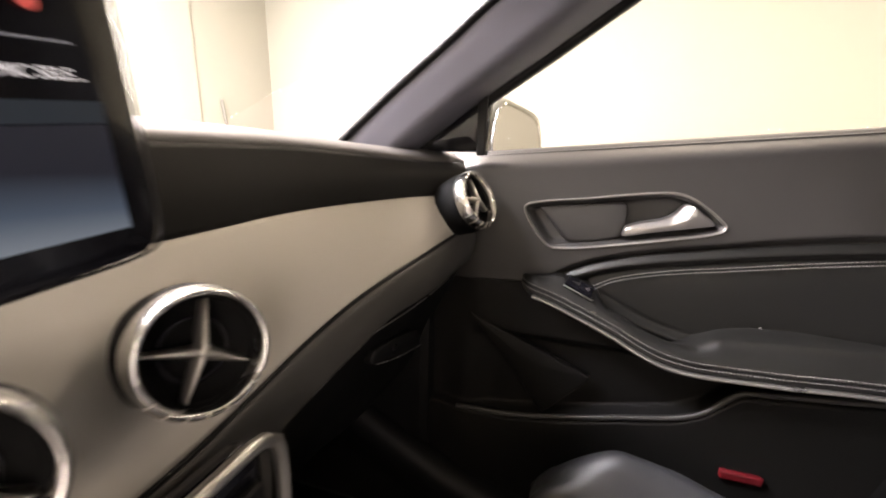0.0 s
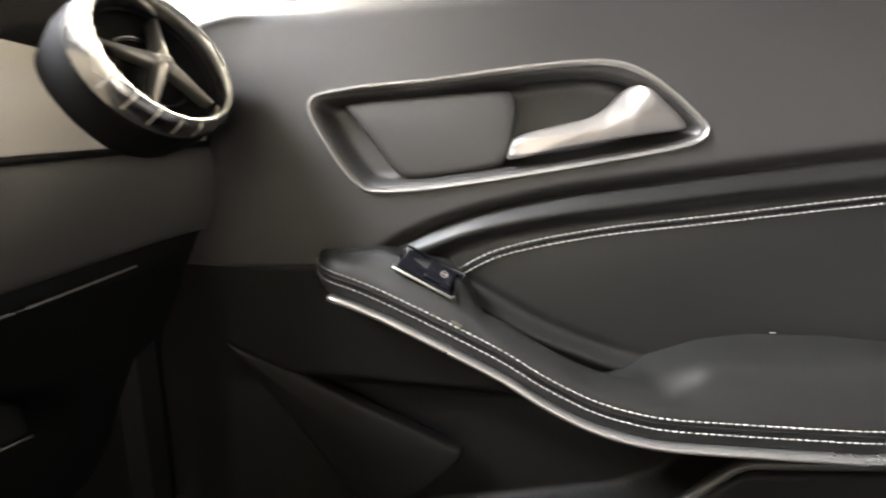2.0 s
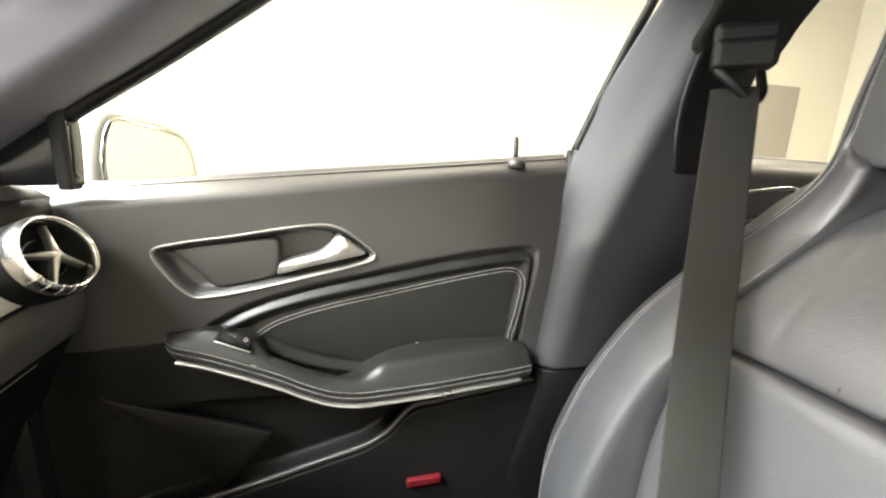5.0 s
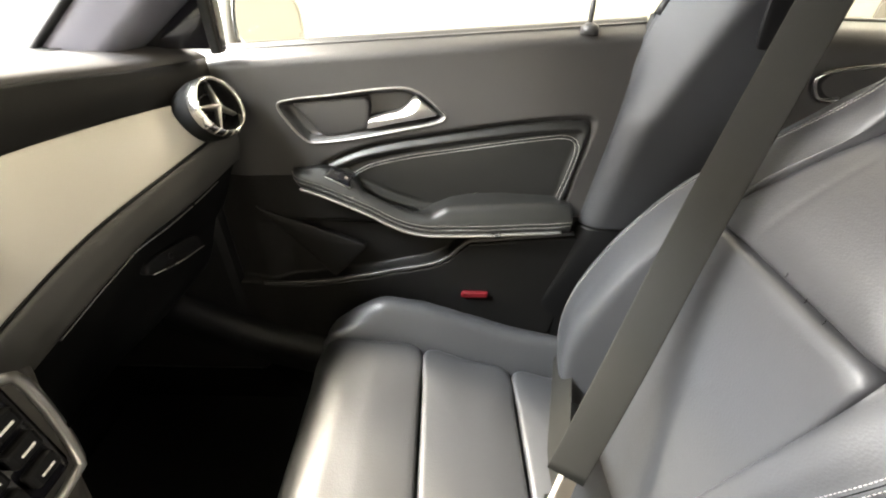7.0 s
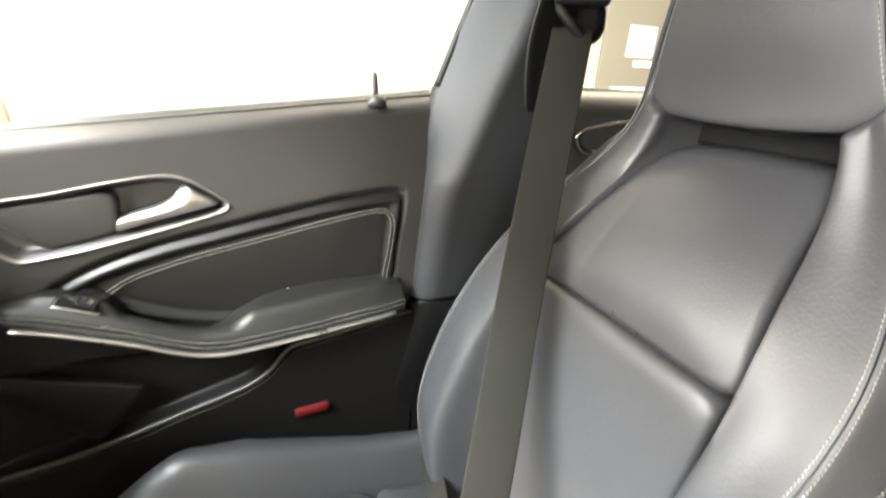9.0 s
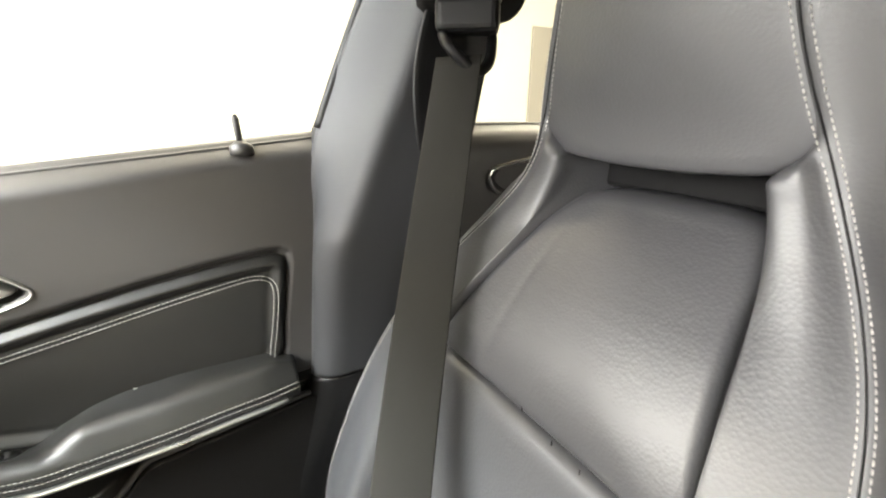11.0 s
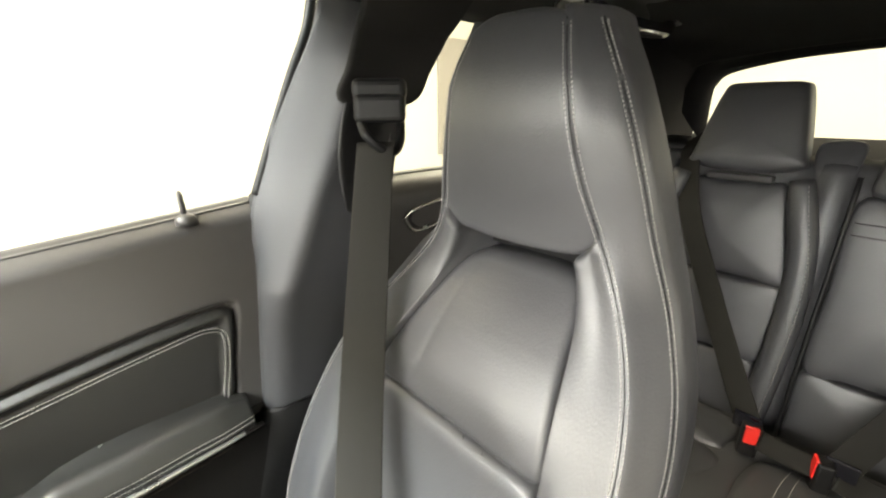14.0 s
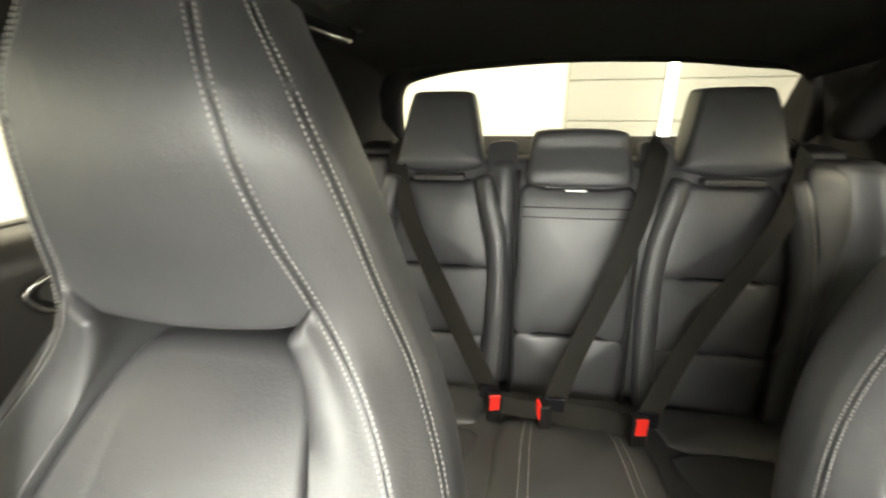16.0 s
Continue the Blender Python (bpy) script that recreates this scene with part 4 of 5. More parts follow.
    for s in (1, -1):
        part("belt_outlet", pillow([(-.06, -.05), (.06, -.05), (.065, 0), (.05, .05), (-.05, .05), (-.065, 0)], .03, .012, .01, lambda u, v, h: (C + s * .50 + u, -1.60 + v, 1.02 + h), n=40), BLACK, sh, "black belt outlet cover")

    # black border of the rear window
    inner = crv([(.530, 1.0), (.532, 1.13), (.522, 1.165), (.495, 1.190), (.40, 1.212), (.29, 1.224), (.032, 1.236), (-.26, 1.229), (-.42, 1.214), (-.53, 1.203), (-.578, 1.178), (-.592, 1.14), (-.592, 1.0)], 90)
    rim = []
    for k, push in enumerate((0, .015, .06, .14)):
        rim.append([(C + (x - C) * (1 + push * .9), -1.845 + .02 * (k > 0), z + push * .6) for x, z in inner])
    part("rear_window_border", grid(rim), ROOF, rf, thick=.006)

    # glass
    def pane(name, pts_rows, label, cat):
        g = part(name, loft(pts_rows, 20, 14), GLASS, None, label, thick=.004)
        g.visible_shadow = False
        return tagged(g, label, cat, kind="structure")

    pane("window_front", [[(C + s * hw, y, z) for s in (-1, -.5, 0, .5, 1)] for y, z, hw in ((.72, .915, .76), (.40, 1.03, .73), (.05, 1.15, .68), (-.10, 1.205, .62))], "clear windscreen glass", "window")
    pane("window_rear", [[(C + s * hw, y + .12 * s * s, z) for s in (-1, -.5, 0, .5, 1)] for y, z, hw in ((-1.86, 1.235, .56), (-2.05, 1.16, .60), (-2.38, 1.0, .66))], "clear rear window glass", "window")
    for s in (1, -1):
        pane("window_side", [[(C + s * (x - C), y, z + dz) for y, dz in ((.02, 0), (-.2, .01), (-.4, .02), (-.78, .03))] for x, z in ((.795, .93), (.785, 1.0), (.76, 1.10), (.73, 1.20), (.705, 1.25))], "clear side window glass", "window")
        pane("window_side_rear", [[(C + s * (x - C), y, z) for y in (-.84, -1.0, -1.2, -1.5)] for x, z in ((.785, .97), (.76, 1.08), (.725, 1.2), (.70, 1.26))], "clear rear side window glass", "window")


car_body()


def wing_mirror():
    m = thing("wing_mirror", (.95, 0, .9), "pale grey wing mirror outside the passenger window", "mirror")
    o = [(.075, .905), (.03, .897), (-.055, .903), (-.07, .93), (-.06, .985), (-.03, 1.005), (.04, 1.018), (.07, 1.0), (.085, .95)]

    def put(u, v, h):
        u = u * (1.3 if u < 0 else .75)
        return (.86 - .866 * u - .5 * h, .5 * u - .866 * h, v - .006)

    c = (.0, .955)
    oo = [(u, v) for u, v in o]
    part("shell", pillow([(c[0] + (u - c[0]) * 1.08, c[1] + (v - c[1]) * 1.08) for u, v in oo], .09, .0, .012, put, n=60), MIRROR_SHELL, m)
    g = part("mirror_glass", pillow([(c[0] + (u - c[0]) * .93, c[1] + (v - c[1]) * .9) for u, v in oo], .004, .0, .001, lambda u, v, h: put(u, v, h + .003), n=60), material("mirror_silver", (.9, .9, .9), .03, metal=1.0, rough_var=.01), m, "mirror glass")
    part("foot", sweep(crv([(.78, .06, .90), (.84, .055, .905), (.89, .04, .915)], 12), circle(.022, 10, .6), (0, 0, 1)), CAR_PAINT, m)


wing_mirror()

from mathutils.bvhtree import BVHTree

# ---------------------------------------------------------------- front seats
SEAT_X = .41
Z_ROW = [.30, .36, .45, .55, .65, .74, .80, .85, .90, .935, .965, 1.0, 1.06, 1.12, 1.16, 1.185]
Y_SPINE = [-.575, -.59, -.60, -.615, -.632, -.650, -.666, -.69, -.727, -.760, -.785, -.775, -.76, -.76, -.765, -.77]   # face of the middle
Y_ONE = [-.56, -.565, -.574, -.588, -.608, -.638, -.668, -.698, -.725, -.741, -.747, -.744, -.729, -.722, -.735, -.752]  # first side seam
W_IN = [.10, .11, .118, .126, .132, .125, .112, .094, .077, .066, .062, .06, .06, .05, .04, .03]
W_ONE = [.20, .22, .234, .242, .242, .226, .206, .182, .152, .128, .111, .099, .086, .079, .070, .056]
W_TWO = [.235, .25, .262, .268, .268, .255, .236, .210, .186, .167, .152, .138, .130, .117, .100, .075]
IN_ONE = [.155, .160, .166, .170, .178, .190, .187, .173, .150, .127, .112, .099, .087, .079, .068, .054]   # the same seams on the inner side
IN_TWO = [.185, .19, .195, .20, .204, .214, .211, .199, .175, .154, .142, .133, .130, .112, .09, .066]
IN_PAD = [.10, .108, .114, .120, .128, .126, .120, .108, .092, .080, .074, .066, .06, .05, .04, .03]
LEAN_X = [0, 0, 0, 0, 0, -.004, -.008, -.013, -.019, -.023, -.025, -.023, -.014, -.012, -.012, -.012]   # the back leans a little inwards


def row_at(table, z):
    return float(np.interp(z, Z_ROW, table))


def smooth_row(table, z):
    return float(sum(row_at(table, z + d) for d in (-.03, -.02, -.01, 0, .01, .02, .03)) / 7)


def slim_out(z):
    """How much the head narrows on the door side."""
    return (1 - .22 * float(ease(np.array(z), 1.0, 1.11))) * (1 - .06 * float(ease(np.array(z), 1.125, 1.195)))


def seam_drop(z):
    """How far the second side seam lies behind the first."""
    return -.033 + .009 * float(ease(np.array(z), .93, 1.0))


def cush_z(y):
    """The height of the front cushion."""
    return float(np.interp(y, [-.62, -.55, -.45, -.36, -.28, -.20, -.15, -.12, -.10, -.088], [.355, .365, .388, .42, .450, .466, .470, .466, .452, .43]))


def front_seat(name, cx, label):
    s = thing(name, (cx, -.4, .2), label, "car seat", "front seats")
    outer = 1 if cx > C else -1
    # shell with bolsters
    sec = []
    for z in np.r_[np.linspace(.30, .93, 26), np.linspace(.94, 1.13, 24), 1.15, 1.165, 1.177, 1.185]:
        y, y1, wi, w1, w2, lx = (smooth_row(t, z) for t in (Y_SPINE, Y_ONE, W_IN, W_ONE, W_TWO, LEAN_X))
        up = float(ease(np.array(z), .92, 1.0))
        outside, inside_w = (wi, w1, w2), tuple(smooth_row(t, z) for t in (IN_PAD, IN_ONE, IN_TWO))
        slot = .058 * float(ease(np.array(z), .934, .944)) * (1 - float(ease(np.array(z), .962, .972)))
        sides = []
        for sd in (1, -1):
            wi, w1, wide = outside if sd == outer else inside_w
            dy2, y1 = seam_drop(z), smooth_row(Y_ONE, z)
            if sd == outer:     # the head narrows faster on the door side, and the bolster stands further out below
                w2, w1 = wide + .020 * math.exp(-((z - .56) / .16) ** 2), w1 * slim_out(z)
                y1 = y1 + .032 * math.exp(-((z - .50) / .13) ** 2)
                wide, dy2 = (1 - up) * w2 + up * (w1 + .006), (1 - up) * dy2 + up * -.040
            half = [(0, y - .04 - slot), (wi * .72, y - .04 - slot), (wi, y - .02 - .3 * slot), (wi + .010, y + .010), (wi + .22 * (w1 - wi), max(y + .012, y1 + .008)), (wi + .58 * (w1 - wi), y1 + .009), (w1 - .006, y1 + .001), (w1 + .003, y1 - .002), ((w1 + wide) / 2, y1 + dy2 * .42),
                    (wide, y1 + dy2), (wide + .005, y1 + dy2 - .024), (wide - .004, y1 - .10), (wide * .7, y1 - .125), (0, y1 - .13)]
            slim = [(0, y1 - .03), (w1 * .5, y1 - .03), (w1 * .75, y1 - .03), (w1 - .018, y1 - .026), (w1 - .012, y1 - .018), (w1 - .008, y1 - .010), (w1 - .005, y1 - .003), (w1 + .003, y1 - .002)]
            mixed = []
            for i, (a, b) in enumerate(zip(half, slim)):
                e0 = .948 + .006 * i
                k = float(ease(np.array(z), e0, e0 + .022))
                mixed.append(((1 - k) * a[0] + k * b[0], (1 - k) * a[1] + k * b[1]))
            sides.append(mixed + half[len(slim):])
        ring = [(cx + lx + u, v, z) for u, v in sides[0]] + [(cx + lx - u, v, z) for u, v in sides[1][-2:0:-1]]
        sec.append(ring)
    shell = part("backrest", loft(sec, 182, 150, True, True, False), LEATHER, s, "black leather backrest with deep bolsters")

    def on_back(u, z, h):
        roll = .5 * max(0.0, z - .905) ** 1.5
        return (cx + smooth_row(LEAN_X, z) + u, smooth_row(Y_SPINE, z) + .004 + h - roll, z)

    def on_upper(u, z, h):
        # the soft pleat down the door side of the pad
        pleat = .0009 * math.exp(-((outer * u - .052) / .0045) ** 2) * float(ease(np.array(z), .79, .83)) * (1 - float(ease(np.array(z), .905, .935)))
        return on_back(u, z, h - pleat)

    up_pad = [(outer * u, z) for u, z in ((-.118, .782), (-.127, .795), (-.114, .84), (-.098, .89), (-.088, .922), (-.070, .942), (0, .946), (.055, .942), (.076, .925), (.090, .89), (.108, .84), (.124, .795), (.114, .782), (.06, .782), (0, .782), (-.06, .782))]
    part("upper_insert", pillow(up_pad, .035, .005, .009, on_upper, rings=30, n=220, centre=(0, .86)), LEATHER, s, "smooth black leather upper insert")
    lo_pad = [(-.118, .775), (-.128, .74), (-.132, .65), (-.125, .52), (-.112, .40), (-.105, .35), (-.05, .335), (0, .33), (.05, .335), (.105, .35), (.112, .40), (.125, .52), (.132, .65), (.128, .74), (.118, .775), (.06, .7765), (0, .777), (-.06, .7765)]
    part("lower_insert", pillow(lo_pad, .035, .005, .009, on_back, rings=16, n=150, centre=(0, .58)), LEATHER, s, "smooth black leather lower insert")

    # head restraint
    def on_head(u, z, h):
        return (cx + smooth_row(LEAN_X, z) + u, smooth_row(Y_ONE, z) + .0015 + h - .5 * u * u, z)
    side = [(z, smooth_row(W_ONE, z) - .0012) for z in (.999, 1.02, 1.04, 1.06, 1.08, 1.10, 1.12, 1.14, 1.155, 1.167, 1.177)]
    top_w = side[-1][1]
    hd = ([(-.096, .988)] + [(-w * (slim_out(z) if outer == -1 else 1), z) for z, w in side] + [(-top_w * .6, 1.186), (0, 1.188), (top_w * .4, 1.187)] + [(w * (slim_out(z) if outer == 1 else 1), z) for z, w in side[::-1]]
          + [(.096, .988), (.086, .979), (.072, .974), (.036, .971), (0, .970), (-.036, .971), (-.072, .974), (-.086, .980)])
    head = part("headrest", pillow(hd, .030, .0035, .0045, on_head, rings=12, n=220, centre=(0, 1.07)), LEATHER, s, "black leather integrated headrest")
    # near-black filler box: the gap's shade by colour, no opening is cut through
    part("slot", box(*sorted((cx - outer * .094, cx + outer * .058)), -.835, -.798, .943, .976, .004), THROAT, s, "near-black filler painted as the shade in the slot under the headrest")

    # stitched seams down both sides, lying on the leather
    trees = [BVHTree.FromPolygons([v.co.copy() for v in q.data.vertices], [tuple(f.vertices) for f in q.data.polygons]) for q in (shell, head)]

    def settle(pts, nrm):
        out = []
        for q in pts:
            hits = [tr.ray_cast(Vector(q + nrm * .03), Vector(-nrm), .06)[3] for tr in trees]
            hits = [h for h in hits if h is not None]
            out.append(q + nrm * (.03 - min(hits)) if hits else q)
        out = np.array(out)
        keep = np.array([(out[max(0, i - 2):i + 3]).mean(0) for i in range(len(out))])
        return keep

    for sd in (-1, 1):
        for tab, dw, dy, nx, ny in ((W_ONE if sd == outer else IN_ONE, .0005, .0025, .55, .83), (IN_TWO, .0015, 0, .80, .60)):
            if tab is IN_TWO and sd == outer:
                continue
            line = np.array([(cx + smooth_row(LEAN_X, z) + sd * (smooth_row(tab, z) * (slim_out(z) if sd == outer else 1) + dw), smooth_row(Y_ONE, z) + (.032 * math.exp(-((z - .50) / .13) ** 2) if sd == outer else 0) + dy + (seam_drop(z) if tab is IN_TWO else 0), z) for z in np.linspace(.38, 1.181, 142)])
            nrm = np.array((sd * nx, ny, .1))
            nrm /= np.linalg.norm(nrm)
            part("seam", tube(settle(line, nrm), .0006, 6), THROAT, shell)
            t = np.gradient(line, axis=0)
            t /= np.linalg.norm(t, axis=1)[:, None]
            w = np.cross(t, nrm)
            for e in (-1, 1):
                part("stitching", stitches(settle(line + e * .0032 * w, nrm) + nrm * .0003, nrm, .0028, .0011, .0005), THREAD, shell, kind="stuff")
    if outer == 1:
        for tx, tz in ((-.019, .797), (-.050, .791), (-.075, .788)):
            part("thread_end", tube([(cx + tx, -.6515, tz - .004), (cx + tx - .002, -.6495, tz), (cx + tx - .002, -.6490, tz + .003)], .0005, 6, (1, 0, 0)), THROAT, shell)
    # cushion: outer frame with raised sides, three pads
    rows = []
    for y in np.linspace(-.62, -.092, 40):
        t = (y + .60) / .51
        zc = cush_z(y)
        hw = .243 + .010 * math.sin(math.pi * max(t, 0))
        sidez = zc + .062 * float(ease(np.array(-y), .09, .22))
        half = [(0, zc - .03), (.15, zc - .03), (.178, zc - .02), (.190, zc + .010), (.213, sidez - .006), (.230, sidez), (hw, sidez - .012), (hw + .008, sidez - .045), (hw, .27), (hw - .05, .24)]
        rows.append([(cx + u, y, z) for u, z in half[::-1]] + [(cx - u, y, z) for u, z in half[1:]])
    part("cushion_frame", loft(rows, 110, 60), LEATHER, s, "black leather cushion with raised sides", thick=.02)

    def on_seat(u, v, h):
        return (cx + u, v, cush_z(v) + h)
    pads = ((-.278, -.088), (-.450, -.283), (-.60, -.455))
    for a, b in pads:
        o = [(-.181, a + .004), (-.184, (a + b) / 2), (-.181, b - .004), (-.09, b), (0, b), (.09, b), (.181, b - .004), (.184, (a + b) / 2), (.181, a + .004), (.09, a), (0, a), (-.09, a)]
        part("cushion_pad", pillow(o, .03, .010, .010, on_seat, rings=12, n=110), LEATHER, s)
    base = part("seat_base", box(cx - .20, cx + .20, -.62, -.12, .181, .27, .02), BLACK, s)
    return s


front_seat("passenger_seat", SEAT_X, "black leather front passenger seat with white stitching")
driver = front_seat("driver_seat", C - (SEAT_X - C), "black leather driver seat set far back, with white stitching")
driver.matrix_basis = pose(.03, -.22, 0) @ Matrix.Translation((0, -.62, .45)) @ pose(0, 0, 0, -10) @ Matrix.Translation((0, .62, -.45)) @ driver.matrix_basis

# ---------------------------------------------------------------- front belt


def front_belt():
    b = thing("seat_belt", (.60, -.74, 1.06), "grey-black seat belt fastened across the passenger seat", "seat belt")
    top, end = np.array((.602, -.728, 1.062)), np.array((.335, -.475, .50))
    mid = (top + end) / 2 + np.array((.0, .004, -.004))
    path = crv([top, top * .75 + end * .25 + (.001, .002, -.002), mid, top * .25 + end * .75, end], 50)
    ups = np.linspace(0, 1, 50)[:, None] * np.array((-.75, .15, .6)) + (1 - np.linspace(0, 1, 50)[:, None]) * np.array((-.62, .70, .1))
    part("webbing", sweep(path, strap_profile(.050, .0016), ups), WEB, b, "woven dark grey shoulder strap")
    guide = part("belt_guide", box(-.034, .034, -.018, .018, -.022, .014, .008, 3), BLACK, b, "black belt guide on the pillar")
    guide.matrix_basis = Matrix.Translation((.616, -.748, 1.108)) @ Matrix.Rotation(radians(50), 4, "Z")
    guide.matrix_parent_inverse = b.matrix_basis.inverted()
    g2 = part("guide_cap", box(-.036, .036, -.022, .010, .006, .034, .009, 3), BLACK, guide)
    g2.matrix_parent_inverse = Matrix()
    part("guide_loop", tube(crv([(.625, -.722, 1.085), (.600, -.715, 1.07), (.590, -.74, 1.048), (.598, -.765, 1.058), (.620, -.785, 1.085)], 30), .006, 8, (0, 0, 1)), BLACK, b)
    part("height_slider", sweep(crv([(.652, -.772, 1.02), (.655, -.785, 1.06), (.655, -.79, 1.10)], 12), circle(.006, 8), (1, 0, 0)), SOFT, b)
    lap = crv([(.665, -.575, .37), (.645, -.565, .43), (.60, -.553, .415), (.50, -.525, .415), (.41, -.495, .445), (.35, -.478, .485), end], 50)
    part("lap_strap", sweep(lap, strap_profile(.046, .0016), (0, .75, .65)), WEB, b)
    tn = part("tongue", box(-.034, .034, -.004, .004, -.022, .012, .003), BEIGE, b, "beige belt tongue")
    tn.matrix_basis = Matrix.Translation((.332, -.474, .49)) @ Matrix.Rotation(radians(-35), 4, "Z") @ Matrix.Rotation(radians(-35), 4, "X")
    tn.matrix_parent_inverse = b.matrix_basis.inverted()
    bk = part("buckle", sweep([(.315, -.465, .465), (.26, -.44, .36)], strap_profile(.04, .022), (0, .8, .3)), BLACK, b)


front_belt()

# ---------------------------------------------------------------- rear bench
RB_Y = [(.40, -1.37), (.45, -1.385), (.60, -1.405), (.75, -1.43), (.90, -1.455), (.98, -1.475), (1.03, -1.50)]


def rb_y(z):
    return float(np.interp(z, [a for a, _ in RB_Y], [b for _, b in RB_Y]))


def rear_bench():
    b = thing("rear_bench", (C, -1.4, .3), "black leather rear bench with three backrests and buckled belts", "rear seat")
    # backing board with shoulders
    rows = []
    for z in np.r_[np.linspace(.36, .98, 20), .995, 1.005]:
        hw = .60 - .02 * ease(np.array(z), .85, 1.0)
        row = []
        for u in np.linspace(-1, 1, 61):
            x = u * hw
            a = abs(x)
            bulge = .03 * math.exp(-((a - .50) / .06) ** 2) + .030 * math.exp(-((a - .165) / .028) ** 2)
            row.append((C + x, rb_y(z) - .035 + bulge - (.03 if z > 1.0 else 0) + .06 * max(0, a - .53) / .07, z))
        rows.append(row)
    part("backrest", grid(rows), LEATHER, b, "black leather rear backrest", thick=.06)

    def on(cx, dy=0.0):
        return lambda u, v, h: (C + cx + u, rb_y(v) - .010 + dy + h, v)

    for sd in (1, -1):
        cx = sd * .315
        # three pads of each outer seat, then the headrest
        edges = [(.405, .575, .105, .118), (.582, .745, .120, .127), (.752, .945, .127, .085)]
        for z0, z1, w0, w1 in edges:
            o = [(-w0, z0), (-(w0 + w1) / 2 - .003, (z0 + z1) / 2), (-w1, z1), (-w1 * .5, z1 + .002), (0, z1 + .002), (w1 * .5, z1 + .002), (w1, z1), ((w0 + w1) / 2 + .003, (z0 + z1) / 2), (w0, z0), (w0 * .5, z0), (0, z0), (-w0 * .5, z0)]
            part("back_pad", pillow(o, .03, .008, .010, on(cx), rings=10, n=90), LEATHER, b)
        # bolsters beside the pads
        for e in (-1, 1):
            path = crv([(C + cx + e * w, rb_y(z) + .004, z) for z, w in ((.40, .132), (.55, .142), (.70, .148), (.82, .140), (.90, .122), (.965, .106))], 40)
            bo = part("side_bolster", sweep(path, circle(.024, 14, .8), (0, 1, 0), scale=np.r_[.7, np.ones(36), .95, .9, .8]), LEATHER, b)
            part("stitching", stitches(path + (e * .012, .0185, 0), (0, 1, 0), .006, .003, .0007), THREAD, bo, kind="stuff")
        hd = [(-.104, .985), (-.10, 1.005), (-.086, 1.08), (-.074, 1.13), (-.064, 1.147), (-.03, 1.150), (.03, 1.150), (.064, 1.147), (.074, 1.13), (.086, 1.08), (.10, 1.005), (.104, .985), (.06, .972), (0, .969), (-.06, .972)]
        part("headrest", pillow(hd, .09, .006, .014, lambda u, v, h: (C + cx + u, -1.475 - .35 * max(0, v - 1.0) + h, v), rings=10, n=110, centre=(0, 1.05)), LEATHER, b, "black leather rear headrest")
        # shoulder wing beside the outer headrest
        wing = [(.115, .60), (.16, .62), (.20, .75), (.215, .88), (.20, .975), (.16, 1.0), (.125, .985), (.14, .90), (.15, .80), (.13, .68)]
        part("shoulder_wing", pillow([(sd * u, v) for u, v in wing], .05, .012, .014, on(cx, .018), rings=8, n=80, centre=(sd * .165, .82)), LEATHER, b)
        part("head_collar", box(C + cx - .06, C + cx + .06, -1.50, -1.468, .952, .966, .004), SOFT, b)
    # middle: folding armrest with head pad
    for z0, z1 in ((.415, .602), (.609, .937)):
        o = [(-.122, z0 + .004), (-.124, (z0 + z1) / 2), (-.122, z1 - .004), (-.06, z1), (0, z1), (.06, z1), (.122, z1 - .004), (.124, (z0 + z1) / 2), (.122, z0 + .004), (.06, z0), (0, z0), (-.06, z0)]
        part("middle_pad", pillow(o, .03, .010 if z1 - z0 > .1 else .002, .006, on(0, .016), rings=9, n=90), LEATHER, b)
    mh = [(-.108, .952), (-.108, 1.0), (-.102, 1.045), (-.085, 1.062), (0, 1.066), (.085, 1.062), (.102, 1.045), (.108, 1.0), (.108, .952), (.05, .946), (0, .945), (-.05, .946)]
    part("middle_headrest", pillow(mh, .07, .006, .014, on(0, .03), rings=9, n=90, centre=(0, 1.0)), LEATHER, b, "low black leather middle headrest")
    for z in (.880, .902):
        part("pad_seam", tube([(C + u, rb_y(z) + .0135 - .25 * u * u, z - .004 * u) for u in np.linspace(-.119, .119, 14)], .0011, 6), THROAT, b)
    part("release_tab", box(C - .015, C + .03, -1.435, -1.428, .941, .945, .001), PAPER, b)
    for e in (-1, 1):
        part("middle_gap", sweep([(C + e * .130, rb_y(z) + .012, z) for z in np.linspace(.42, .98, 20)], circle(.004, 6), (0, 1, 0)), BLACK, b)
        part("shoulder_pad", pillow([(e * .14, .93), (e * .135, 1.0), (e * .14, 1.035), (e * .19, 1.036), (e * .205, 1.02), (e * .20, .98), (e * .18, .945)], .03, .006, .008, on(0, -.012), rings=6, n=60, centre=(e * .165, .99)), LEATHER, b)

    # seat cushion
    def cush_z(y):
        return .455 + .03 * ease(np.array(y), -1.40, -1.0)
    rows = []
    for y in np.r_[np.linspace(-1.43, -1.0, 18), -.97, -.955, -.95]:
        drop = 0 if y < -1.0 else (y + 1.0) * 2.2
        rows.append([(C + x, y, float(cush_z(y)) - drop - .018 * math.exp(-((abs(x) - .32) / .10) ** 2) - .03 * (abs(x) > .58)) for x in np.linspace(-.62, .62, 63)])
    part("seat_cushion", grid(rows), LEATHER, b, "black leather rear seat cushion", thick=.12)
    mid = [(-.13, -1.27), (-.155, -1.20), (-.16, -1.10), (-.165, -.985), (-.08, -.972), (.08, -.972), (.165, -.985), (.16, -1.10), (.155, -1.20), (.13, -1.27), (.06, -1.275), (-.06, -1.275)]
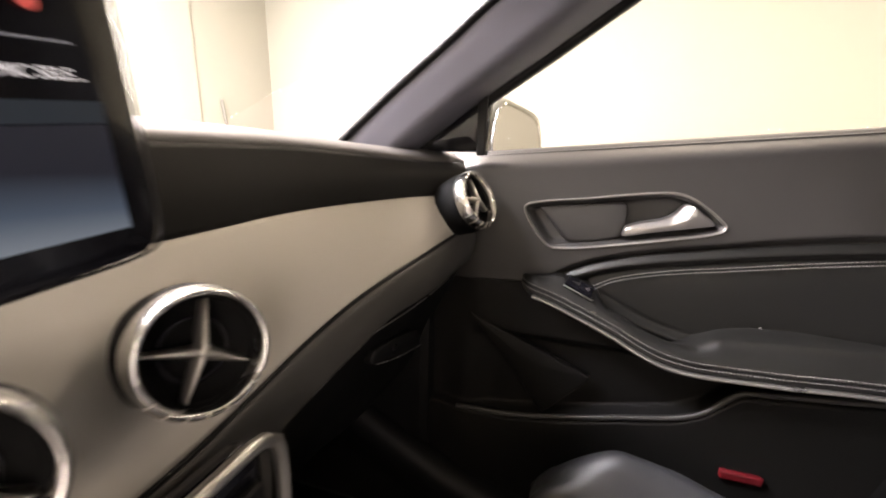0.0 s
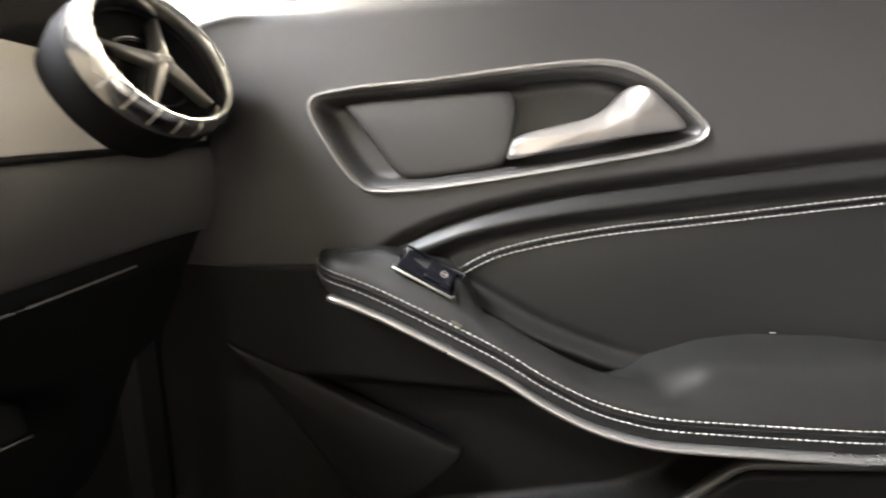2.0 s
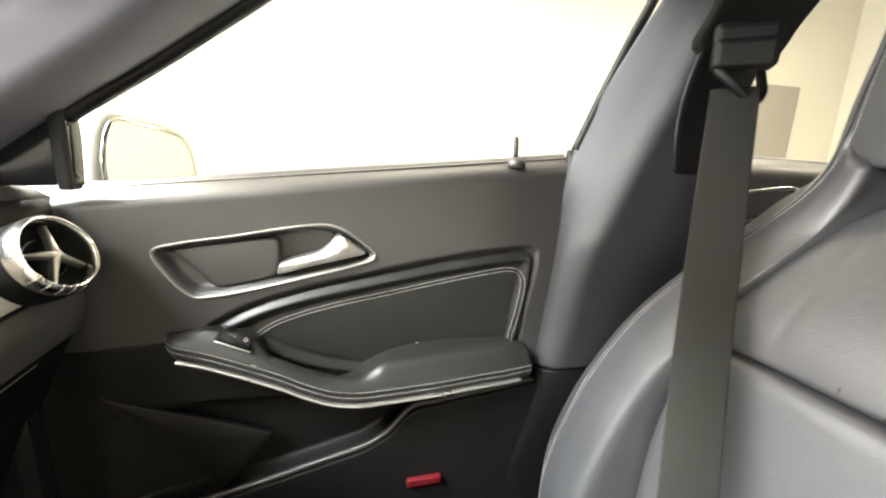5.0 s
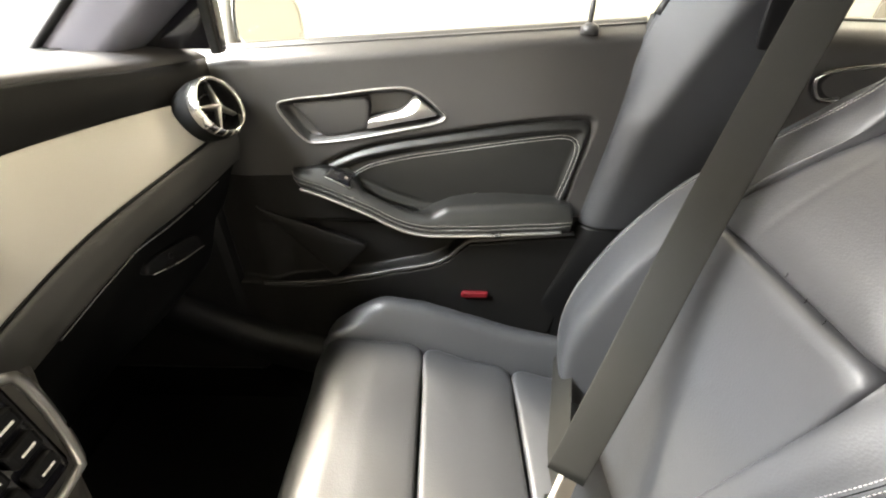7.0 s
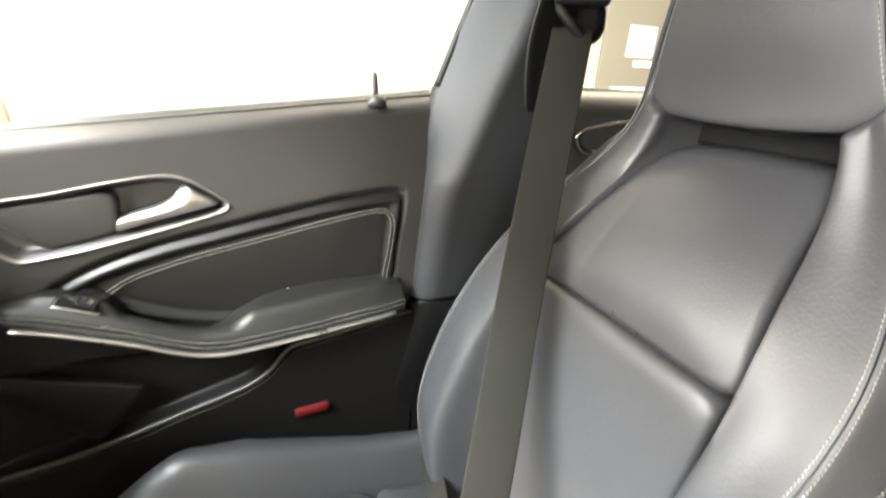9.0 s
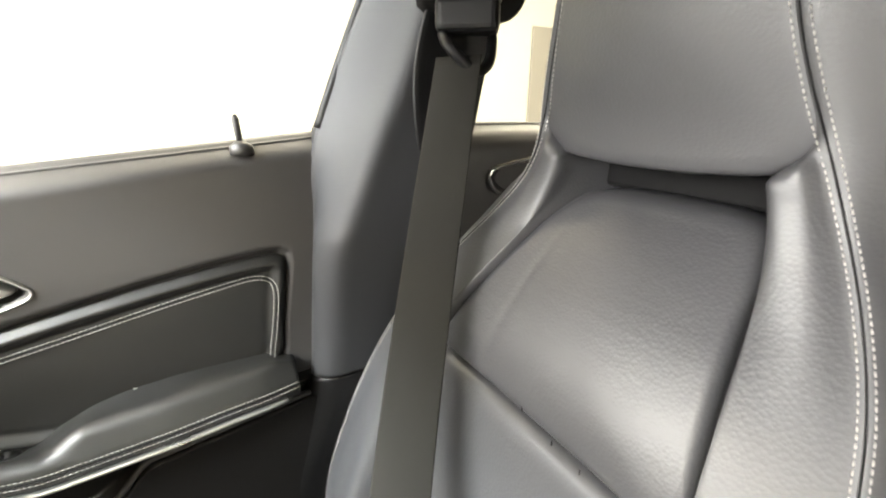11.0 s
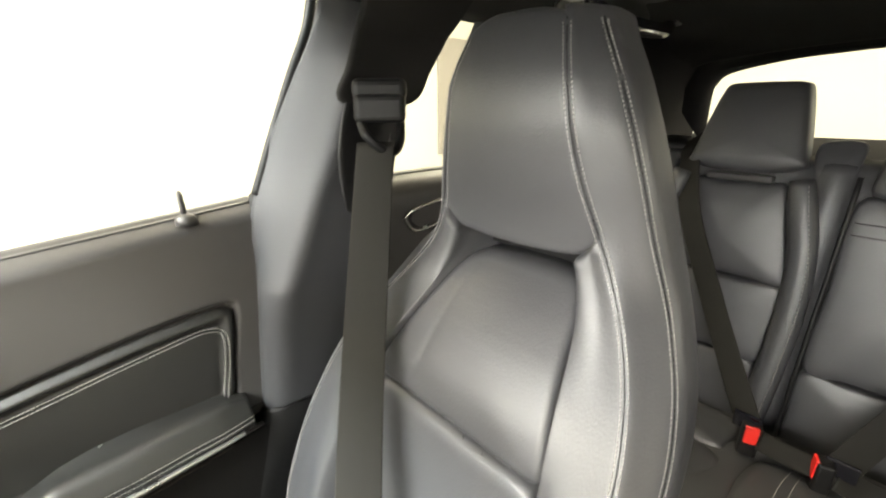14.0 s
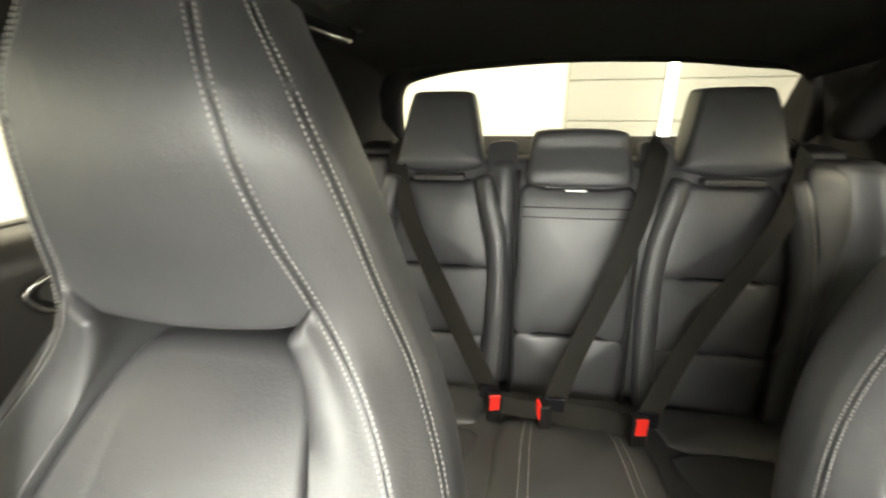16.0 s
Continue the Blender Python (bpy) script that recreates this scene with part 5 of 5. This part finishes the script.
    mp = part("middle_cushion", pillow(mid, .05, .018, .02, lambda u, v, h: (C + u, v, .470 + .02 * float(ease(np.array(v), -1.4, -1.0)) + h), rings=12, n=100), LEATHER, b)
    pad_tree = BVHTree.FromPolygons([v.co.copy() for v in mp.data.vertices], [tuple(q.vertices) for q in mp.data.polygons])
    for sx in (-.105, -.088, .088, .105):
        line = crv([(C + sx * .86, -1.255, .4785), (C + sx * .95, -1.18, .488), (C + sx * 1.02, -1.05, .4985), (C + sx * 1.04, -.985, .50)], 60)
        hits = [pad_tree.ray_cast(Vector((q[0], q[1], .7)), Vector((0, 0, -1))) for q in line]
        line = np.array([tuple(h[0]) if h[0] is not None else tuple(q) for h, q in zip(hits, line)]) + (0, 0, .0004)
        part("stitching", stitches(line, (0, 0, 1), .0055, .0018, .0008), THREAD, mp, kind="stuff")
    for sd in (1, -1):
        o = [(sd * .20, -1.355), (sd * .44, -1.355), (sd * .46, -1.33), (sd * .45, -1.24), (sd * .22, -1.24), (sd * .19, -1.27)]
        part("outer_cushion", pillow(o, .03, .012, .015, lambda u, v, h: (C + u, v, .468 + h), rings=8, n=70), LEATHER, b)
        o = [(sd * .20, -1.225), (sd * .45, -1.225), (sd * .46, -1.10), (sd * .45, -.985), (sd * .21, -.985), (sd * .19, -1.1)]
        part("outer_cushion", pillow(o, .03, .012, .015, lambda u, v, h: (C + u, v, .470 + h), rings=8, n=70), LEATHER, b)


rear_bench()


def buckle(at, turn, lean=0):
    k = thing("belt_buckle", at, "black belt buckle with a red release button", "buckle", "rear belt buckles")
    m = Matrix.Translation(at) @ Matrix.Rotation(radians(turn), 4, "Z") @ Matrix.Rotation(radians(lean), 4, "Y") @ Matrix.Translation([-v for v in at])
    body = part("body", box(at[0] - .016, at[0] + .016, at[1] - .012, at[1] + .012, at[2] - .06, at[2] + .006, .004), BLACK, k)
    but = part("button", box(at[0] - .011, at[0] + .011, at[1] + .009, at[1] + .0145, at[2] - .030, at[2] + .008, .002), RED, k, "bright red release button")
    for o in (body, but):
        o.data.transform(m)
    return k


def rear_belts():
    buckle((.190, -1.262, .529), 15)
    buckle((.085, -1.243, .534), -75, 0)
    buckle((-.090, -1.215, .549), 10)

    def belt(pts, up, label, w=.046):
        b = thing("rear_seat_belt", pts[0], label, "seat belt", "rear seat belts")
        part("webbing", sweep(crv(pts, 50), strap_profile(w, .0015), up), WEB, b)
        part("tongue", box(pts[-1][0] - .022, pts[-1][0] + .022, pts[-1][1] - .004, pts[-1][1] + .004, pts[-1][2] - .02, pts[-1][2] + .014, .003), GLOSS, b)
        return b

    belt([(.47, -1.56, 1.03), (.452, -1.495, 1.0), (.41, -1.425, .88), (.33, -1.375, .73), (.26, -1.32, .62), (.20, -1.268, .535)], (0.3, .9, .3), "dark grey belt across the rear seat behind the passenger")
    belt([(-.15, -1.56, 1.045), (-.125, -1.47, 1.02), (-.09, -1.405, .90), (-.04, -1.37, .75), (.02, -1.32, .62), (.065, -1.255, .53)], (-.2, .9, .3), "dark grey belt over the middle rear seat")
    belt([(-.43, -1.56, 1.03), (-.415, -1.495, 1.01), (-.36, -1.42, .89), (-.27, -1.37, .76), (-.18, -1.30, .65), (-.105, -1.222, .545)], (-.3, .9, .3), "dark grey belt across the rear seat behind the driver")
    lap = thing("lap_belt", (-.02, -1.26, .5), "dark grey lap belt lying across the middle cushion", "seat belt")
    part("webbing", sweep(crv([(.065, -1.25, .515), (.02, -1.265, .495), (-.03, -1.26, .50), (-.07, -1.25, .50), (-.12, -1.28, .485)], 40), strap_profile(.046, .0015), [(0, .8, .6)] * 40), WEB, lap)
    lb = thing("latch_plate", (.135, -1.25, .51), "grey belt latch strap beside the buckle", "seat belt")
    part("strap", sweep(crv([(.175, -1.255, .512), (.13, -1.25, .512), (.095, -1.245, .516)], 16), strap_profile(.036, .004), [(0, .8, .6)] * 16), WEB, lb)


rear_belts()
